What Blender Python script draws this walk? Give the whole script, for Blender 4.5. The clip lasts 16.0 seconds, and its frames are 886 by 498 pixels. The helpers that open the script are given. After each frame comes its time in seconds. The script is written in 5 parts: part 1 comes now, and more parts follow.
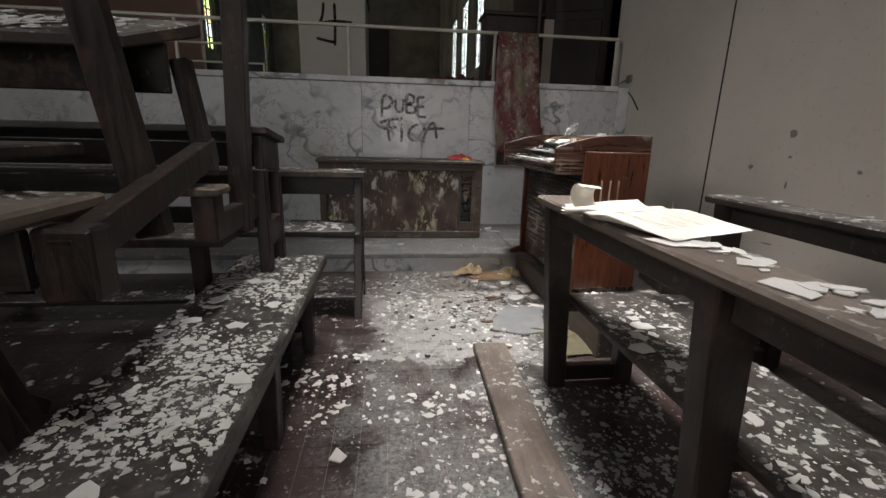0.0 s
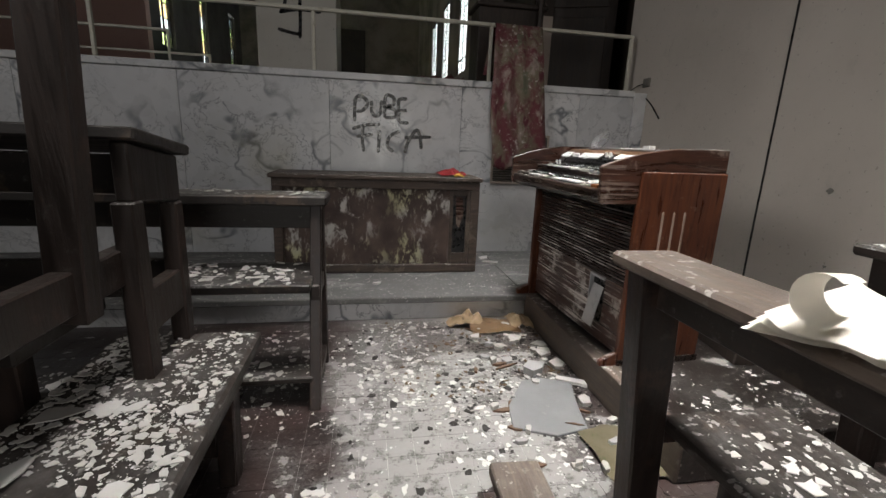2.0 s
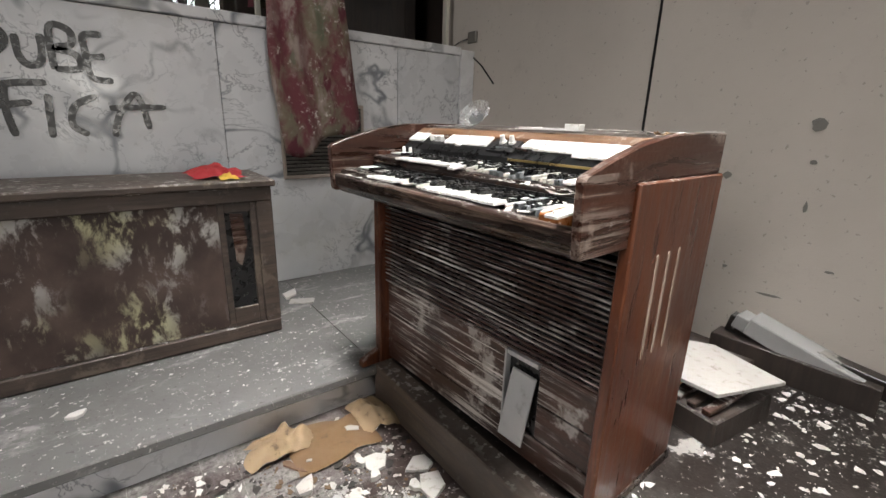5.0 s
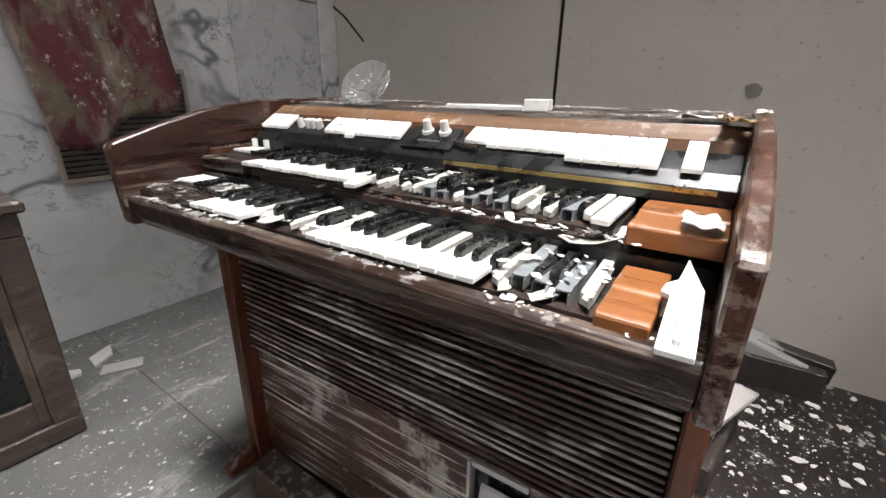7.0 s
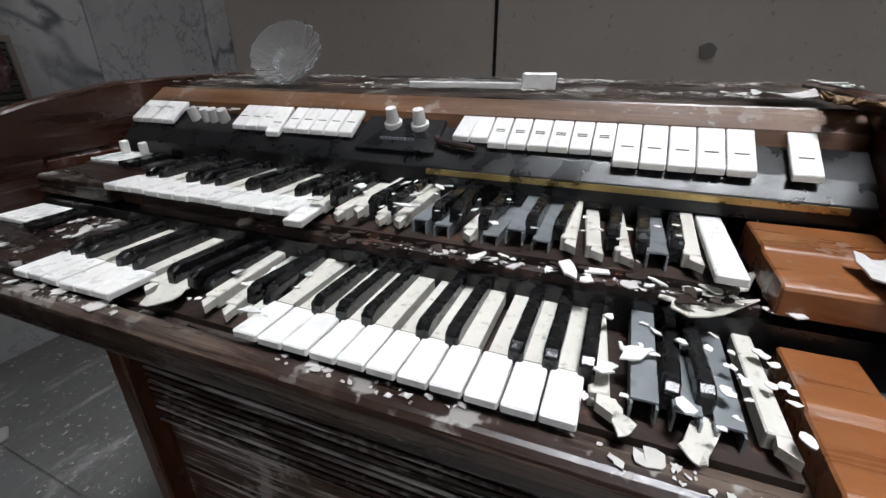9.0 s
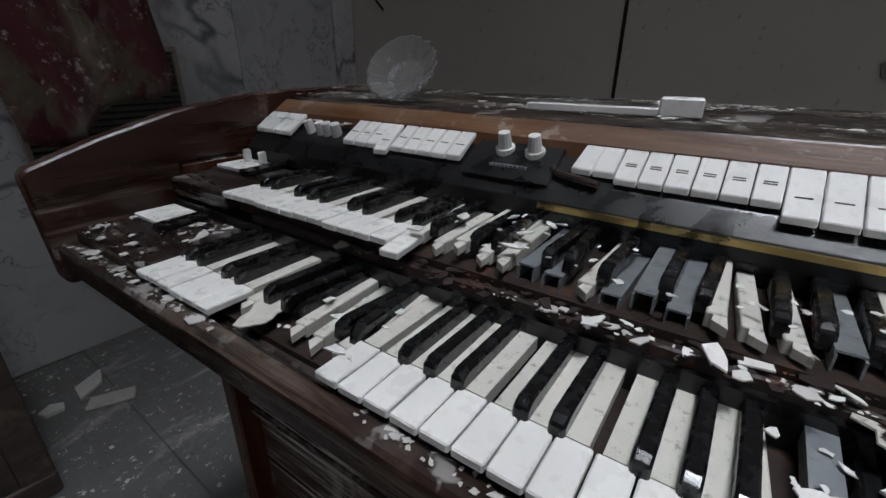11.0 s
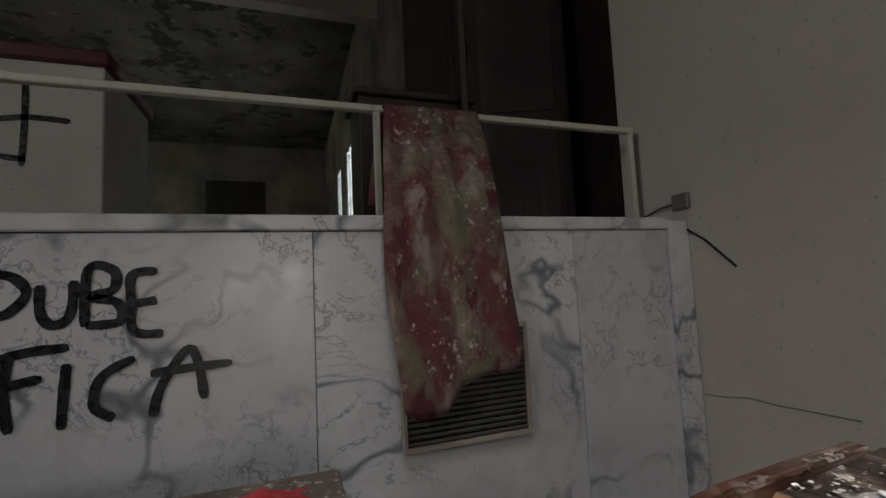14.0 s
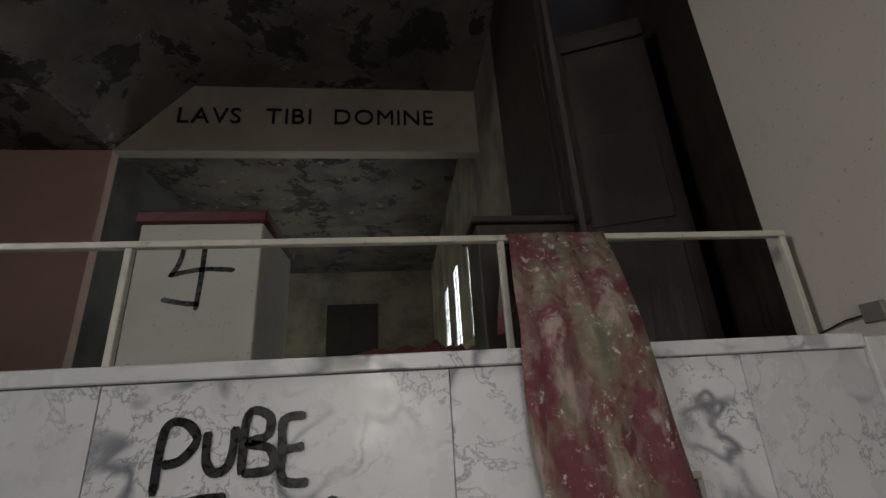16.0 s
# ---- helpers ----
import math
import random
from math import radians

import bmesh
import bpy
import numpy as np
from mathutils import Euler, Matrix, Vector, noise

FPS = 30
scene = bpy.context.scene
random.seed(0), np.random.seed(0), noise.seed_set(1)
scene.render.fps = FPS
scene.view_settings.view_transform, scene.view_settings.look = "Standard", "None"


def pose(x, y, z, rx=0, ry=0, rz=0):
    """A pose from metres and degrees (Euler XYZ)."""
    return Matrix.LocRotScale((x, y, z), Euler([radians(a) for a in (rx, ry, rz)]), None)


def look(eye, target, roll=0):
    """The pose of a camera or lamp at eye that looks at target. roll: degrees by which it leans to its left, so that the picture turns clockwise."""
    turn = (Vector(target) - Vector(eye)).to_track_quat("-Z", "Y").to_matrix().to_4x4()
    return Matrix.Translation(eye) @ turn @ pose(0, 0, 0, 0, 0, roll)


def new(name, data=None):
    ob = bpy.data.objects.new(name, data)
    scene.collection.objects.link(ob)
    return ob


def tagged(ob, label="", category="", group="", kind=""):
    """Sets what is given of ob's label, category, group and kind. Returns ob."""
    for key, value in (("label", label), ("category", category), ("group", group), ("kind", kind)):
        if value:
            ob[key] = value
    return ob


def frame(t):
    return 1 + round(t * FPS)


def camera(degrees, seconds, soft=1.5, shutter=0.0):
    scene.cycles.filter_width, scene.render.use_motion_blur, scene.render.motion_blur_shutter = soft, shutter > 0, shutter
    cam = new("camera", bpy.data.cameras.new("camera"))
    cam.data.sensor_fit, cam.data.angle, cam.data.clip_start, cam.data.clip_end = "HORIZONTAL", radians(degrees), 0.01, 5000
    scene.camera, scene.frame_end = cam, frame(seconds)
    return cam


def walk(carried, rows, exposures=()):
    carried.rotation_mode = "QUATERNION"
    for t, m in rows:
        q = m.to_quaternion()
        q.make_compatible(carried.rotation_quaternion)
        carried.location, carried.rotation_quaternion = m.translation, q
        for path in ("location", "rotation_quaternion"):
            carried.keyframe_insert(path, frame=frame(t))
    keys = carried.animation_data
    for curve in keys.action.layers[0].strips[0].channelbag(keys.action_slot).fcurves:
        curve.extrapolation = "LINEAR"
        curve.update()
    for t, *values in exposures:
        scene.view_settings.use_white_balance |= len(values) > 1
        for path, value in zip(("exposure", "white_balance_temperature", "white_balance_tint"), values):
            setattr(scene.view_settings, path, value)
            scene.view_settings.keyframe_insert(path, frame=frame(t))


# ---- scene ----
cam = camera(90.6, 16.0)
PATH = [
    (0, (2.315, 2.626, 1.093), (2.552, 4.546, 0.586), 1.5),
    (0.5, (2.341, 2.818, 1.086), (2.558, 4.74, 0.577), 2.0),
    (1, (2.349, 3.025, 1.093), (2.54, 4.954, 0.598), 2.6),
    (1.5, (2.326, 3.249, 1.094), (2.602, 5.179, 0.646), 2.4),
    (2, (2.328, 3.446, 1.093), (2.672, 5.36, 0.629), 2.3),
    (2.5, (2.366, 3.669, 1.093), (2.776, 5.568, 0.618), 2.5),
    (3, (2.401, 3.877, 1.089), (2.904, 5.733, 0.541), 2.7),
    (3.5, (2.419, 4.088, 1.092), (3.218, 5.838, 0.544), 1.9),
    (4, (2.457, 4.272, 1.095), (3.422, 5.935, 0.545), 1.4),
    (4.5, (2.546, 4.458, 1.108), (3.607, 6.06, 0.553), 1.5),
    (5, (2.608, 4.615, 1.121), (3.767, 6.146, 0.562), 1.7),
    (5.2, (2.634, 4.675, 1.115), (3.862, 6.154, 0.563), 1.8),
    (7.3, (2.934, 5.131, 1.143), (4.501, 6.134, 0.41), 1.4),
    (7.5, (2.953, 5.163, 1.145), (4.55, 6.096, 0.386), 1.8),
    (8, (2.992, 5.245, 1.149), (4.683, 5.98, 0.374), 1.1),
    (8.2, (3.008, 5.265, 1.149), (4.693, 5.98, 0.342), 0.7),
    (10.5, (3.089, 5.304, 1.159), (4.658, 6.248, 0.354), 0.1),
    (11, (3.098, 5.326, 1.161), (4.56, 6.438, 0.371), 0.5),
    (11.5, (3.106, 5.389, 1.164), (4.503, 6.623, 0.44), 0.4),
    (12, (3.111, 5.507, 1.194), (4.477, 6.834, 0.585), -0.6),
    (12.5, (3.097, 5.584, 1.208), (4.388, 7.057, 0.804), -1.3),
    (13, (3.048, 5.621, 1.297), (4.138, 7.278, 1.04), -1.6),
    (13.5, (3.06, 5.631, 1.334), (3.921, 7.436, 1.296), -1.9),
    (14, (3.038, 5.653, 1.36), (3.697, 7.535, 1.519), -2.7),
    (14.5, (3.018, 5.661, 1.404), (3.537, 7.573, 1.676), -2.8),
    (15, (2.974, 5.679, 1.407), (3.39, 7.592, 1.819), -2.9),
    (15.5, (2.949, 5.677, 1.436), (3.262, 7.586, 1.945), -3.3),
    (16, (2.942, 5.702, 1.44), (3.159, 7.571, 2.117), -3.4),
]
EXPOSURES = [(0, -0.1, 6500, 10), (2.5, 0.05, 6500, 10), (5, 0.65, 6500, 10), (8, 0.0, 6200, 10), (10.5, -1.65, 5800, 10), (11.5, -1.7, 5900, 10), (12.3, -2.0, 5900, 10), (13, -1.9, 6200, 10), (13.5, -1.05, 6400, 10), (14.5, 0.15, 6500, 10), (16, 0.6, 6500, 10)]
walk(cam, [(t, look(eye, target, roll)) for t, eye, target, roll in PATH], EXPOSURES)

# ---- world and light ----
world = bpy.data.worlds.new("world")
scene.world = world
world.use_nodes = True
sky = world.node_tree.nodes.new("ShaderNodeTexSky")
sky.sky_type, sky.sun_disc, sky.sun_elevation, sky.sun_rotation = "NISHITA", False, radians(35), radians(200)
world.node_tree.links.new(sky.outputs[0], world.node_tree.nodes["Background"].inputs[0])
world.node_tree.nodes["Background"].inputs[1].default_value = 0.08


def added_lamp(name, m, width, height, watts, colour):
    data = bpy.data.lights.new(name, "AREA")
    data.shape, data.size, data.size_y, data.energy, data.color = "RECTANGLE", width, height, watts, colour
    ob = new(name, data)
    ob.matrix_world = m
    return ob


# lamps added in place of a carried torch: over the organ, west, behind the pews
added_lamp("added_top_lamp", look((2.95, 4.2, 6.26), (3.15, 4.95, 0)), 0.9, 2.4, 54, (1.0, 0.98, 0.95)).data.spread = radians(38)
added_lamp("added_west_lamp", look((-3.26, 3.4, 3.9), (3.4, 5.3, 0.7)), 2.1, 1.7, 36, (1.0, 0.97, 0.94)).data.spread = radians(100)
added_lamp("added_rear_lamp", look((2.6, -0.6, 1.4), (2.6, 5, 1.2)), 1.3, 1.7, 44, (1.0, 0.97, 0.93))


# ---- materials ----
def rgb(c):
    return (*c, 1) if len(c) == 3 else c


class Mat:
    """A node material with small helpers."""

    def __init__(self, name, rough=0.6, metal=0.0):
        self.m = bpy.data.materials.new(name)
        self.m.use_nodes = True
        self.t = self.m.node_tree
        self.b = self.t.nodes["Principled BSDF"]
        self.b.inputs["Roughness"].default_value = rough
        self.b.inputs["Metallic"].default_value = metal
        self.co = self.t.nodes.new("ShaderNodeTexCoord").outputs["Object"]
        g = self.t.nodes.new("ShaderNodeNewGeometry")
        self.place, self.normal, self.island = g.outputs["Position"], g.outputs["Normal"], g.outputs["Random Per Island"]
        self.random = self.t.nodes.new("ShaderNodeObjectInfo").outputs["Random"]

    def put(self, a, socket):
        if isinstance(a, (int, float)):
            socket.default_value = (a, a, a, 1) if socket.type == "RGBA" else a
        elif isinstance(a, tuple):
            socket.default_value = rgb(a) if len(socket.default_value) == 4 else a
        else:
            self.t.links.new(a, socket)

    def scaled(self, v, s):
        n = self.t.nodes.new("ShaderNodeVectorMath")
        n.operation = "MULTIPLY"
        self.put(v, n.inputs[0])
        n.inputs[1].default_value = s
        return n.outputs[0]

    def warp(self, v, scale, amount):
        n = self.t.nodes.new("ShaderNodeTexNoise")
        self.put(v, n.inputs["Vector"])
        n.inputs["Scale"].default_value = scale
        k = self.t.nodes.new("ShaderNodeVectorMath")
        k.operation = "MULTIPLY_ADD"
        self.put(n.outputs["Color"], k.inputs[0])
        k.inputs[1].default_value = (amount, amount, amount)
        self.put(v, k.inputs[2])
        return k.outputs[0]

    def noise(self, scale, detail=4, v=None, rough=0.55, distort=0.0):
        n = self.t.nodes.new("ShaderNodeTexNoise")
        self.put(v or self.place, n.inputs["Vector"])
        n.inputs["Scale"].default_value, n.inputs["Detail"].default_value = scale, detail
        n.inputs["Roughness"].default_value, n.inputs["Distortion"].default_value = rough, distort
        return n.outputs["Fac"]

    def cells(self, scale, v=None, feature="F1", out="Distance"):
        n = self.t.nodes.new("ShaderNodeTexVoronoi")
        n.feature = feature
        self.put(v or self.place, n.inputs["Vector"])
        n.inputs["Scale"].default_value = scale
        return n.outputs[out]

    def step(self, v, lo, hi, a=0.0, b=1.0):
        n = self.t.nodes.new("ShaderNodeMapRange")
        n.interpolation_type = "SMOOTHSTEP"
        self.put(v, n.inputs["Value"])
        for k, x in zip(("From Min", "From Max", "To Min", "To Max"), (lo, hi, a, b)):
            self.put(x, n.inputs[k])
        return n.outputs["Result"]

    def calc(self, op, a, b=0.0):
        n = self.t.nodes.new("ShaderNodeMath")
        n.operation = op
        self.put(a, n.inputs[0]), self.put(b, n.inputs[1])
        return n.outputs[0]

    def mix(self, f, a, b):
        n = self.t.nodes.new("ShaderNodeMix")
        n.data_type = "RGBA"
        self.put(f, n.inputs["Factor"])
        self.put(a, n.inputs[6]), self.put(b, n.inputs[7])
        return n.outputs[2]

    def axis(self, v, which):
        n = self.t.nodes.new("ShaderNodeSeparateXYZ")
        self.put(v, n.inputs[0])
        return n.outputs[which]

    def bump(self, h, strength=0.3, distance=0.01):
        n = self.t.nodes.new("ShaderNodeBump")
        n.inputs["Strength"].default_value, n.inputs["Distance"].default_value = strength, distance
        self.put(h, n.inputs["Height"])
        self.put(n.outputs[0], self.b.inputs["Normal"])

    def done(self, colour, rough=None):
        self.put(colour, self.b.inputs["Base Color"])
        if rough is not None:
            self.put(rough, self.b.inputs["Roughness"])
        return self.m


def wood(name, dark, light, dust=0.0, axis=0, rough=0.5, worn=(0.33, 0.22, 0.13), wear=0.0, streak=0.0):
    """Stained wood with grain along one axis, scratches and whitish plaster dust on what faces up."""
    k = Mat(name, rough)
    s = [14, 14, 14]
    s[axis] = 1.2
    v = k.scaled(k.warp(k.co, 2.0, 0.05), tuple(s))
    grain = k.noise(3.0, 6, v, 0.65, 0.6)
    c = k.mix(k.step(grain, 0.3, 0.7), dark, light)
    c = k.mix(k.step(k.noise(2.3, 3), 0.35, 0.75, 0.0, 0.6), c, tuple(x * 0.45 for x in dark))
    if wear:
        c = k.mix(k.calc("MULTIPLY", k.step(k.noise(5, 5, None, 0.7), 0.56, 0.64), wear), c, worn)
    if streak:
        s = [26, 26, 60]
        s[axis] = 1.5
        lines = k.step(k.noise(1.0, 6, k.scaled(k.place, tuple(s)), 0.75), 0.5, 0.6)
        c = k.mix(k.calc("MULTIPLY", k.calc("MULTIPLY", lines, k.step(k.noise(3.2, 4), 0.38, 0.58)), streak), c, worn)
    r = k.step(grain, 0.2, 0.8, rough - 0.12, rough + 0.15)
    if dust:
        up = k.step(k.axis(k.normal, 2), 0.3, 0.9)
        spots = k.step(k.noise(34, 3, None, 0.6), 0.56, 0.63)
        clumps = k.step(k.noise(4.5, 4), 0.36, 0.62)
        film = k.step(k.noise(9, 6, None, 0.7), 0.35, 0.8, 0.0, 0.35)
        f = k.calc("MULTIPLY", up, k.calc("MAXIMUM", k.calc("MULTIPLY", spots, clumps), k.calc("MULTIPLY", film, 0.5)))
        f = k.calc("MULTIPLY", f, dust)
        side = k.calc("MULTIPLY", k.step(k.noise(26, 5, None, 0.7), 0.6, 0.7), 0.13 * min(dust, 1))
        f = k.calc("MAXIMUM", f, side)
        c = k.mix(f, c, (0.55, 0.53, 0.5))
        r = k.mix(f, r, 0.9)
    k.bump(k.calc("ADD", grain, k.calc("MULTIPLY", k.noise(60, 3), 0.5)), 0.35, 0.004)
    return k.done(c, r)


def plaster(name, base, stain, big=0.5, grit=0.25):
    k = Mat(name, 0.85)
    c = k.mix(k.step(k.noise(0.9, 5, None, 0.6), 0.35, 0.75, 0.0, big), base, stain)
    c = k.mix(k.step(k.noise(7, 6, None, 0.7), 0.55, 0.8, 0.0, 0.35), c, tuple(x * 0.75 for x in stain))
    c = k.mix(k.step(k.noise(45, 3), 0.66, 0.72, 0.0, 0.5), c, tuple(x * 0.5 for x in stain))
    k.bump(k.calc("ADD", k.noise(28, 6, None, 0.6), k.calc("MULTIPLY", k.noise(150, 2), 0.4)), grit, 0.006)
    return k.done(c)


def marble(name):
    """White marble with grey veins; each slab takes its own cut."""
    k = Mat(name, 0.22)
    n = k.t.nodes.new("ShaderNodeCombineXYZ")
    k.put(k.calc("MULTIPLY", k.random, 40.0), n.inputs[0])
    k.put(k.calc("MULTIPLY", k.random, 17.0), n.inputs[2])
    a = k.t.nodes.new("ShaderNodeVectorMath")
    k.put(k.place, a.inputs[0]), k.put(n.outputs[0], a.inputs[1])
    v = a.outputs[0]
    w = k.warp(k.warp(v, 1.6, 0.55), 7.0, 0.09)
    vein = k.calc("ABSOLUTE", k.calc("SUBTRACT", k.noise(1.5, 3, w, 0.5), 0.5))
    fine = k.calc("ABSOLUTE", k.calc("SUBTRACT", k.noise(5.5, 5, w, 0.62), 0.5))
    c = k.mix(k.step(k.noise(1.2, 4, v), 0.3, 0.75), (0.68, 0.68, 0.685), (0.52, 0.53, 0.545))
    mask = k.step(k.noise(1.7, 3, v), 0.38, 0.6)
    c = k.mix(k.calc("MULTIPLY", k.step(vein, 0.0, 0.024, 0.9, 0.0), mask), c, (0.13, 0.14, 0.16))
    c = k.mix(k.calc("MULTIPLY", k.step(fine, 0.0, 0.018, 0.75, 0.0), mask), c, (0.2, 0.21, 0.23))
    c = k.mix(k.step(k.noise(1.0, 5, None, 0.65), 0.52, 0.8, 0.0, 0.5), c, (0.42, 0.39, 0.27))
    c = k.mix(k.step(k.noise(16, 6, None, 0.75), 0.6, 0.72, 0.0, 0.35), c, (0.2, 0.19, 0.17))
    k.bump(k.noise(90, 3), 0.05, 0.002)
    return k.done(c, k.step(k.noise(6, 5), 0.3, 0.7, 0.2, 0.42))


def floor_look(name, tile, white, sheets, plank=False):
    """Dark tiles or boards under fallen plaster: dust films, whole sheets with holes, and fine flecks."""
    k = Mat(name, 0.6)
    c = k.mix(k.random, tile, tuple(x * 0.4 for x in tile))
    c = k.mix(k.step(k.noise(3.0, 4), 0.3, 0.7, 0.0, 0.6), c, tuple(x * 0.35 for x in tile))
    x, y = k.axis(k.place, 0), k.axis(k.place, 1)
    aisle = k.calc("MULTIPLY", k.step(x, 1.95, 2.35), k.step(x, 3.45, 2.9))
    region = k.calc("MULTIPLY", k.calc("MULTIPLY", k.step(x, 2.0, 2.45), k.step(x, 3.4, 3.0)), k.calc("MULTIPLY", k.step(y, 4.3, 4.75), k.step(y, 5.85, 5.3)))
    film = k.step(k.calc("ADD", k.noise(2.6, 7, None, 0.72, 0.4), k.calc("MULTIPLY", aisle, 0.1 * sheets)), 0.46, 0.66)
    film = k.calc("MULTIPLY", film, k.calc("ADD", 0.2, k.calc("MULTIPLY", aisle, 0.75)))
    film = k.calc("MULTIPLY", film, k.step(k.noise(55, 5, None, 0.75), 0.35, 0.62, 0.12, 0.85))
    fleck = k.step(k.noise(42, 4, None, 0.65), 0.6, 0.66)
    fleck = k.calc("MULTIPLY", fleck, k.step(k.noise(3.4, 3), 0.38, 0.6, 0.15, 0.9))
    sheet = k.step(k.calc("ADD", k.noise(5.2, 6, None, 0.68), k.calc("MULTIPLY", region, 0.2 * sheets)), 0.615, 0.635)
    sheet = k.calc("MULTIPLY", sheet, k.step(k.noise(17, 6, None, 0.72), 0.38, 0.47, 0.2, 1.0))
    f = k.calc("MAXIMUM", k.calc("MAXIMUM", film, fleck), k.calc("MULTIPLY", sheet, 0.93))
    c = k.mix(f, c, k.mix(k.noise(9, 5, None, 0.7), white, tuple(w * 0.72 for w in white)))
    k.bump(k.calc("ADD", f, k.calc("MULTIPLY", k.noise(90, 4), 0.5)), 0.5, 0.004)
    return k.done(c, k.step(f, 0.0, 0.8, 0.33, 0.92))


def plain(name, colour, rough=0.5, metal=0.0, spots=(0.1, 0.09, 0.08), amount=0.4, scale=25, bump=0.15):
    k = Mat(name, rough, metal)
    c = k.mix(k.step(k.noise(scale, 5, None, 0.7), 0.55, 0.72, 0.0, amount), colour, spots)
    c = k.mix(k.step(k.noise(scale * 0.2, 3), 0.35, 0.7, 0.0, 0.3), c, tuple(x * 0.7 for x in colour))
    k.bump(k.noise(scale * 4, 3), bump, 0.002)
    return k.done(c, k.step(k.noise(scale, 4), 0.3, 0.7, max(rough - 0.1, 0.05), min(rough + 0.15, 1)))


PEW = wood("pew_wood", (0.011, 0.008, 0.0065), (0.026, 0.019, 0.0155), 0.7, 0, 0.5, wear=0.25, worn=(0.16, 0.1, 0.065))
PEW_DUSTY = wood("flaked_pew_wood", (0.016, 0.011, 0.009), (0.036, 0.025, 0.02), 1.0, 0, 0.5, wear=0.25, worn=(0.16, 0.1, 0.065))
PEW_Y = wood("pew_wood_lengthwise", (0.016, 0.0115, 0.009), (0.038, 0.027, 0.022), 0.8, 1, 0.5, wear=0.25, worn=(0.12, 0.085, 0.06))
PEW_Z = wood("pew_leg_wood", (0.012, 0.0078, 0.0062), (0.029, 0.017, 0.013), 0.25, 2, 0.42, wear=0.2, worn=(0.12, 0.06, 0.04))
BARE = wood("bare_pew_wood", (0.07, 0.052, 0.042), (0.15, 0.115, 0.09), 0.6, 1, 0.6)
ORGAN = wood("organ_walnut", (0.048, 0.0125, 0.0055), (0.125, 0.037, 0.013), 0.6, 2, 0.34, wear=0.2, worn=(0.3, 0.18, 0.12))
ORGAN_Y = wood("organ_walnut_rail", (0.008, 0.0045, 0.0035), (0.026, 0.012, 0.008), 0.45, 1, 0.28, wear=0.2, worn=(0.22, 0.16, 0.12), streak=0.45)
ORGAN_X = wood("organ_cheek_walnut", (0.026, 0.009, 0.005), (0.062, 0.021, 0.011), 0.35, 0, 0.3, wear=0.35, worn=(0.4, 0.33, 0.28), streak=0.35)
LOUVRE = wood("organ_louvre_wood", (0.03, 0.013, 0.009), (0.078, 0.034, 0.022), 0.6, 1, 0.38, wear=0.5, worn=(0.6, 0.56, 0.52), streak=1.0)
BLOCK = wood("organ_block_wood", (0.16, 0.052, 0.014), (0.27, 0.1, 0.03), 0.25, 1, 0.3)
SLOT_WOOD = wood("scuffed_pale_slot", (0.2, 0.13, 0.09), (0.4, 0.33, 0.27), 0.0, 2, 0.6)
NAME_RAIL = wood("bare_brown_rail", (0.09, 0.04, 0.017), (0.19, 0.09, 0.04), 0.4, 1, 0.4, streak=0.3)
# dark doors and boxes; on walls this colour paints their darkness in
NEAR_BLACK = wood("near_black_wood", (0.02, 0.014, 0.011), (0.05, 0.035, 0.028), 0.15, 2, 0.55)
CABINET = wood("cabinet_wood", (0.04, 0.028, 0.022), (0.095, 0.068, 0.053), 0.7, 0, 0.6, wear=0.3, worn=(0.25, 0.2, 0.15))
MARBLE = marble("marble_slab")
CREAM = plaster("cream_plaster", (0.52, 0.47, 0.42), (0.4, 0.36, 0.315), 0.6)
PINK = plaster("pink_plaster", (0.55, 0.36, 0.31), (0.42, 0.28, 0.25), 0.5)
def peeling(name):
    """Dark ceiling paint that hangs and has dropped in patches."""
    k = Mat(name, 0.9)
    c = k.mix(k.step(k.noise(0.8, 5, None, 0.6), 0.35, 0.7), (0.18, 0.155, 0.135), (0.075, 0.066, 0.058))
    patch = k.step(k.noise(1.7, 8, None, 0.68, 0.3), 0.55, 0.565)
    c = k.mix(k.calc("MULTIPLY", patch, 0.8), c, (0.02, 0.018, 0.016))
    c = k.mix(k.step(k.noise(2.6, 8, None, 0.7), 0.63, 0.645, 0.0, 0.8), c, (0.3, 0.27, 0.24))
    k.bump(k.calc("ADD", patch, k.noise(30, 5)), 0.5, 0.01)
    return k.done(c)


PEELING = peeling("peeling_dark_paint")
# the darkness of the far recess is put into these two plaster colours
DULL_PLASTER = plaster("dull_blotched_plaster", (0.32, 0.28, 0.24), (0.09, 0.08, 0.07), 0.95)
DARK_PLASTER = plaster("dark_plaster", (0.11, 0.1, 0.09), (0.04, 0.036, 0.032), 0.95)
OCHRE = plaster("faded_cream_plaster", (0.42, 0.36, 0.31), (0.27, 0.23, 0.2), 0.7)
FLOOR = floor_look("littered_floor_tile", (0.045, 0.028, 0.025), (0.31, 0.3, 0.288), 1.0)
GROUT = floor_look("dusty_grout", (0.2, 0.19, 0.175), (0.5, 0.48, 0.45), 0.6)
DAIS = floor_look("littered_wooden_dais", (0.02, 0.015, 0.013), (0.3, 0.285, 0.265), 0.0)
STEP = plain("dusty_grey_stone", (0.25, 0.25, 0.24), 0.8, 0.0, (0.42, 0.41, 0.4), 0.7, 11)


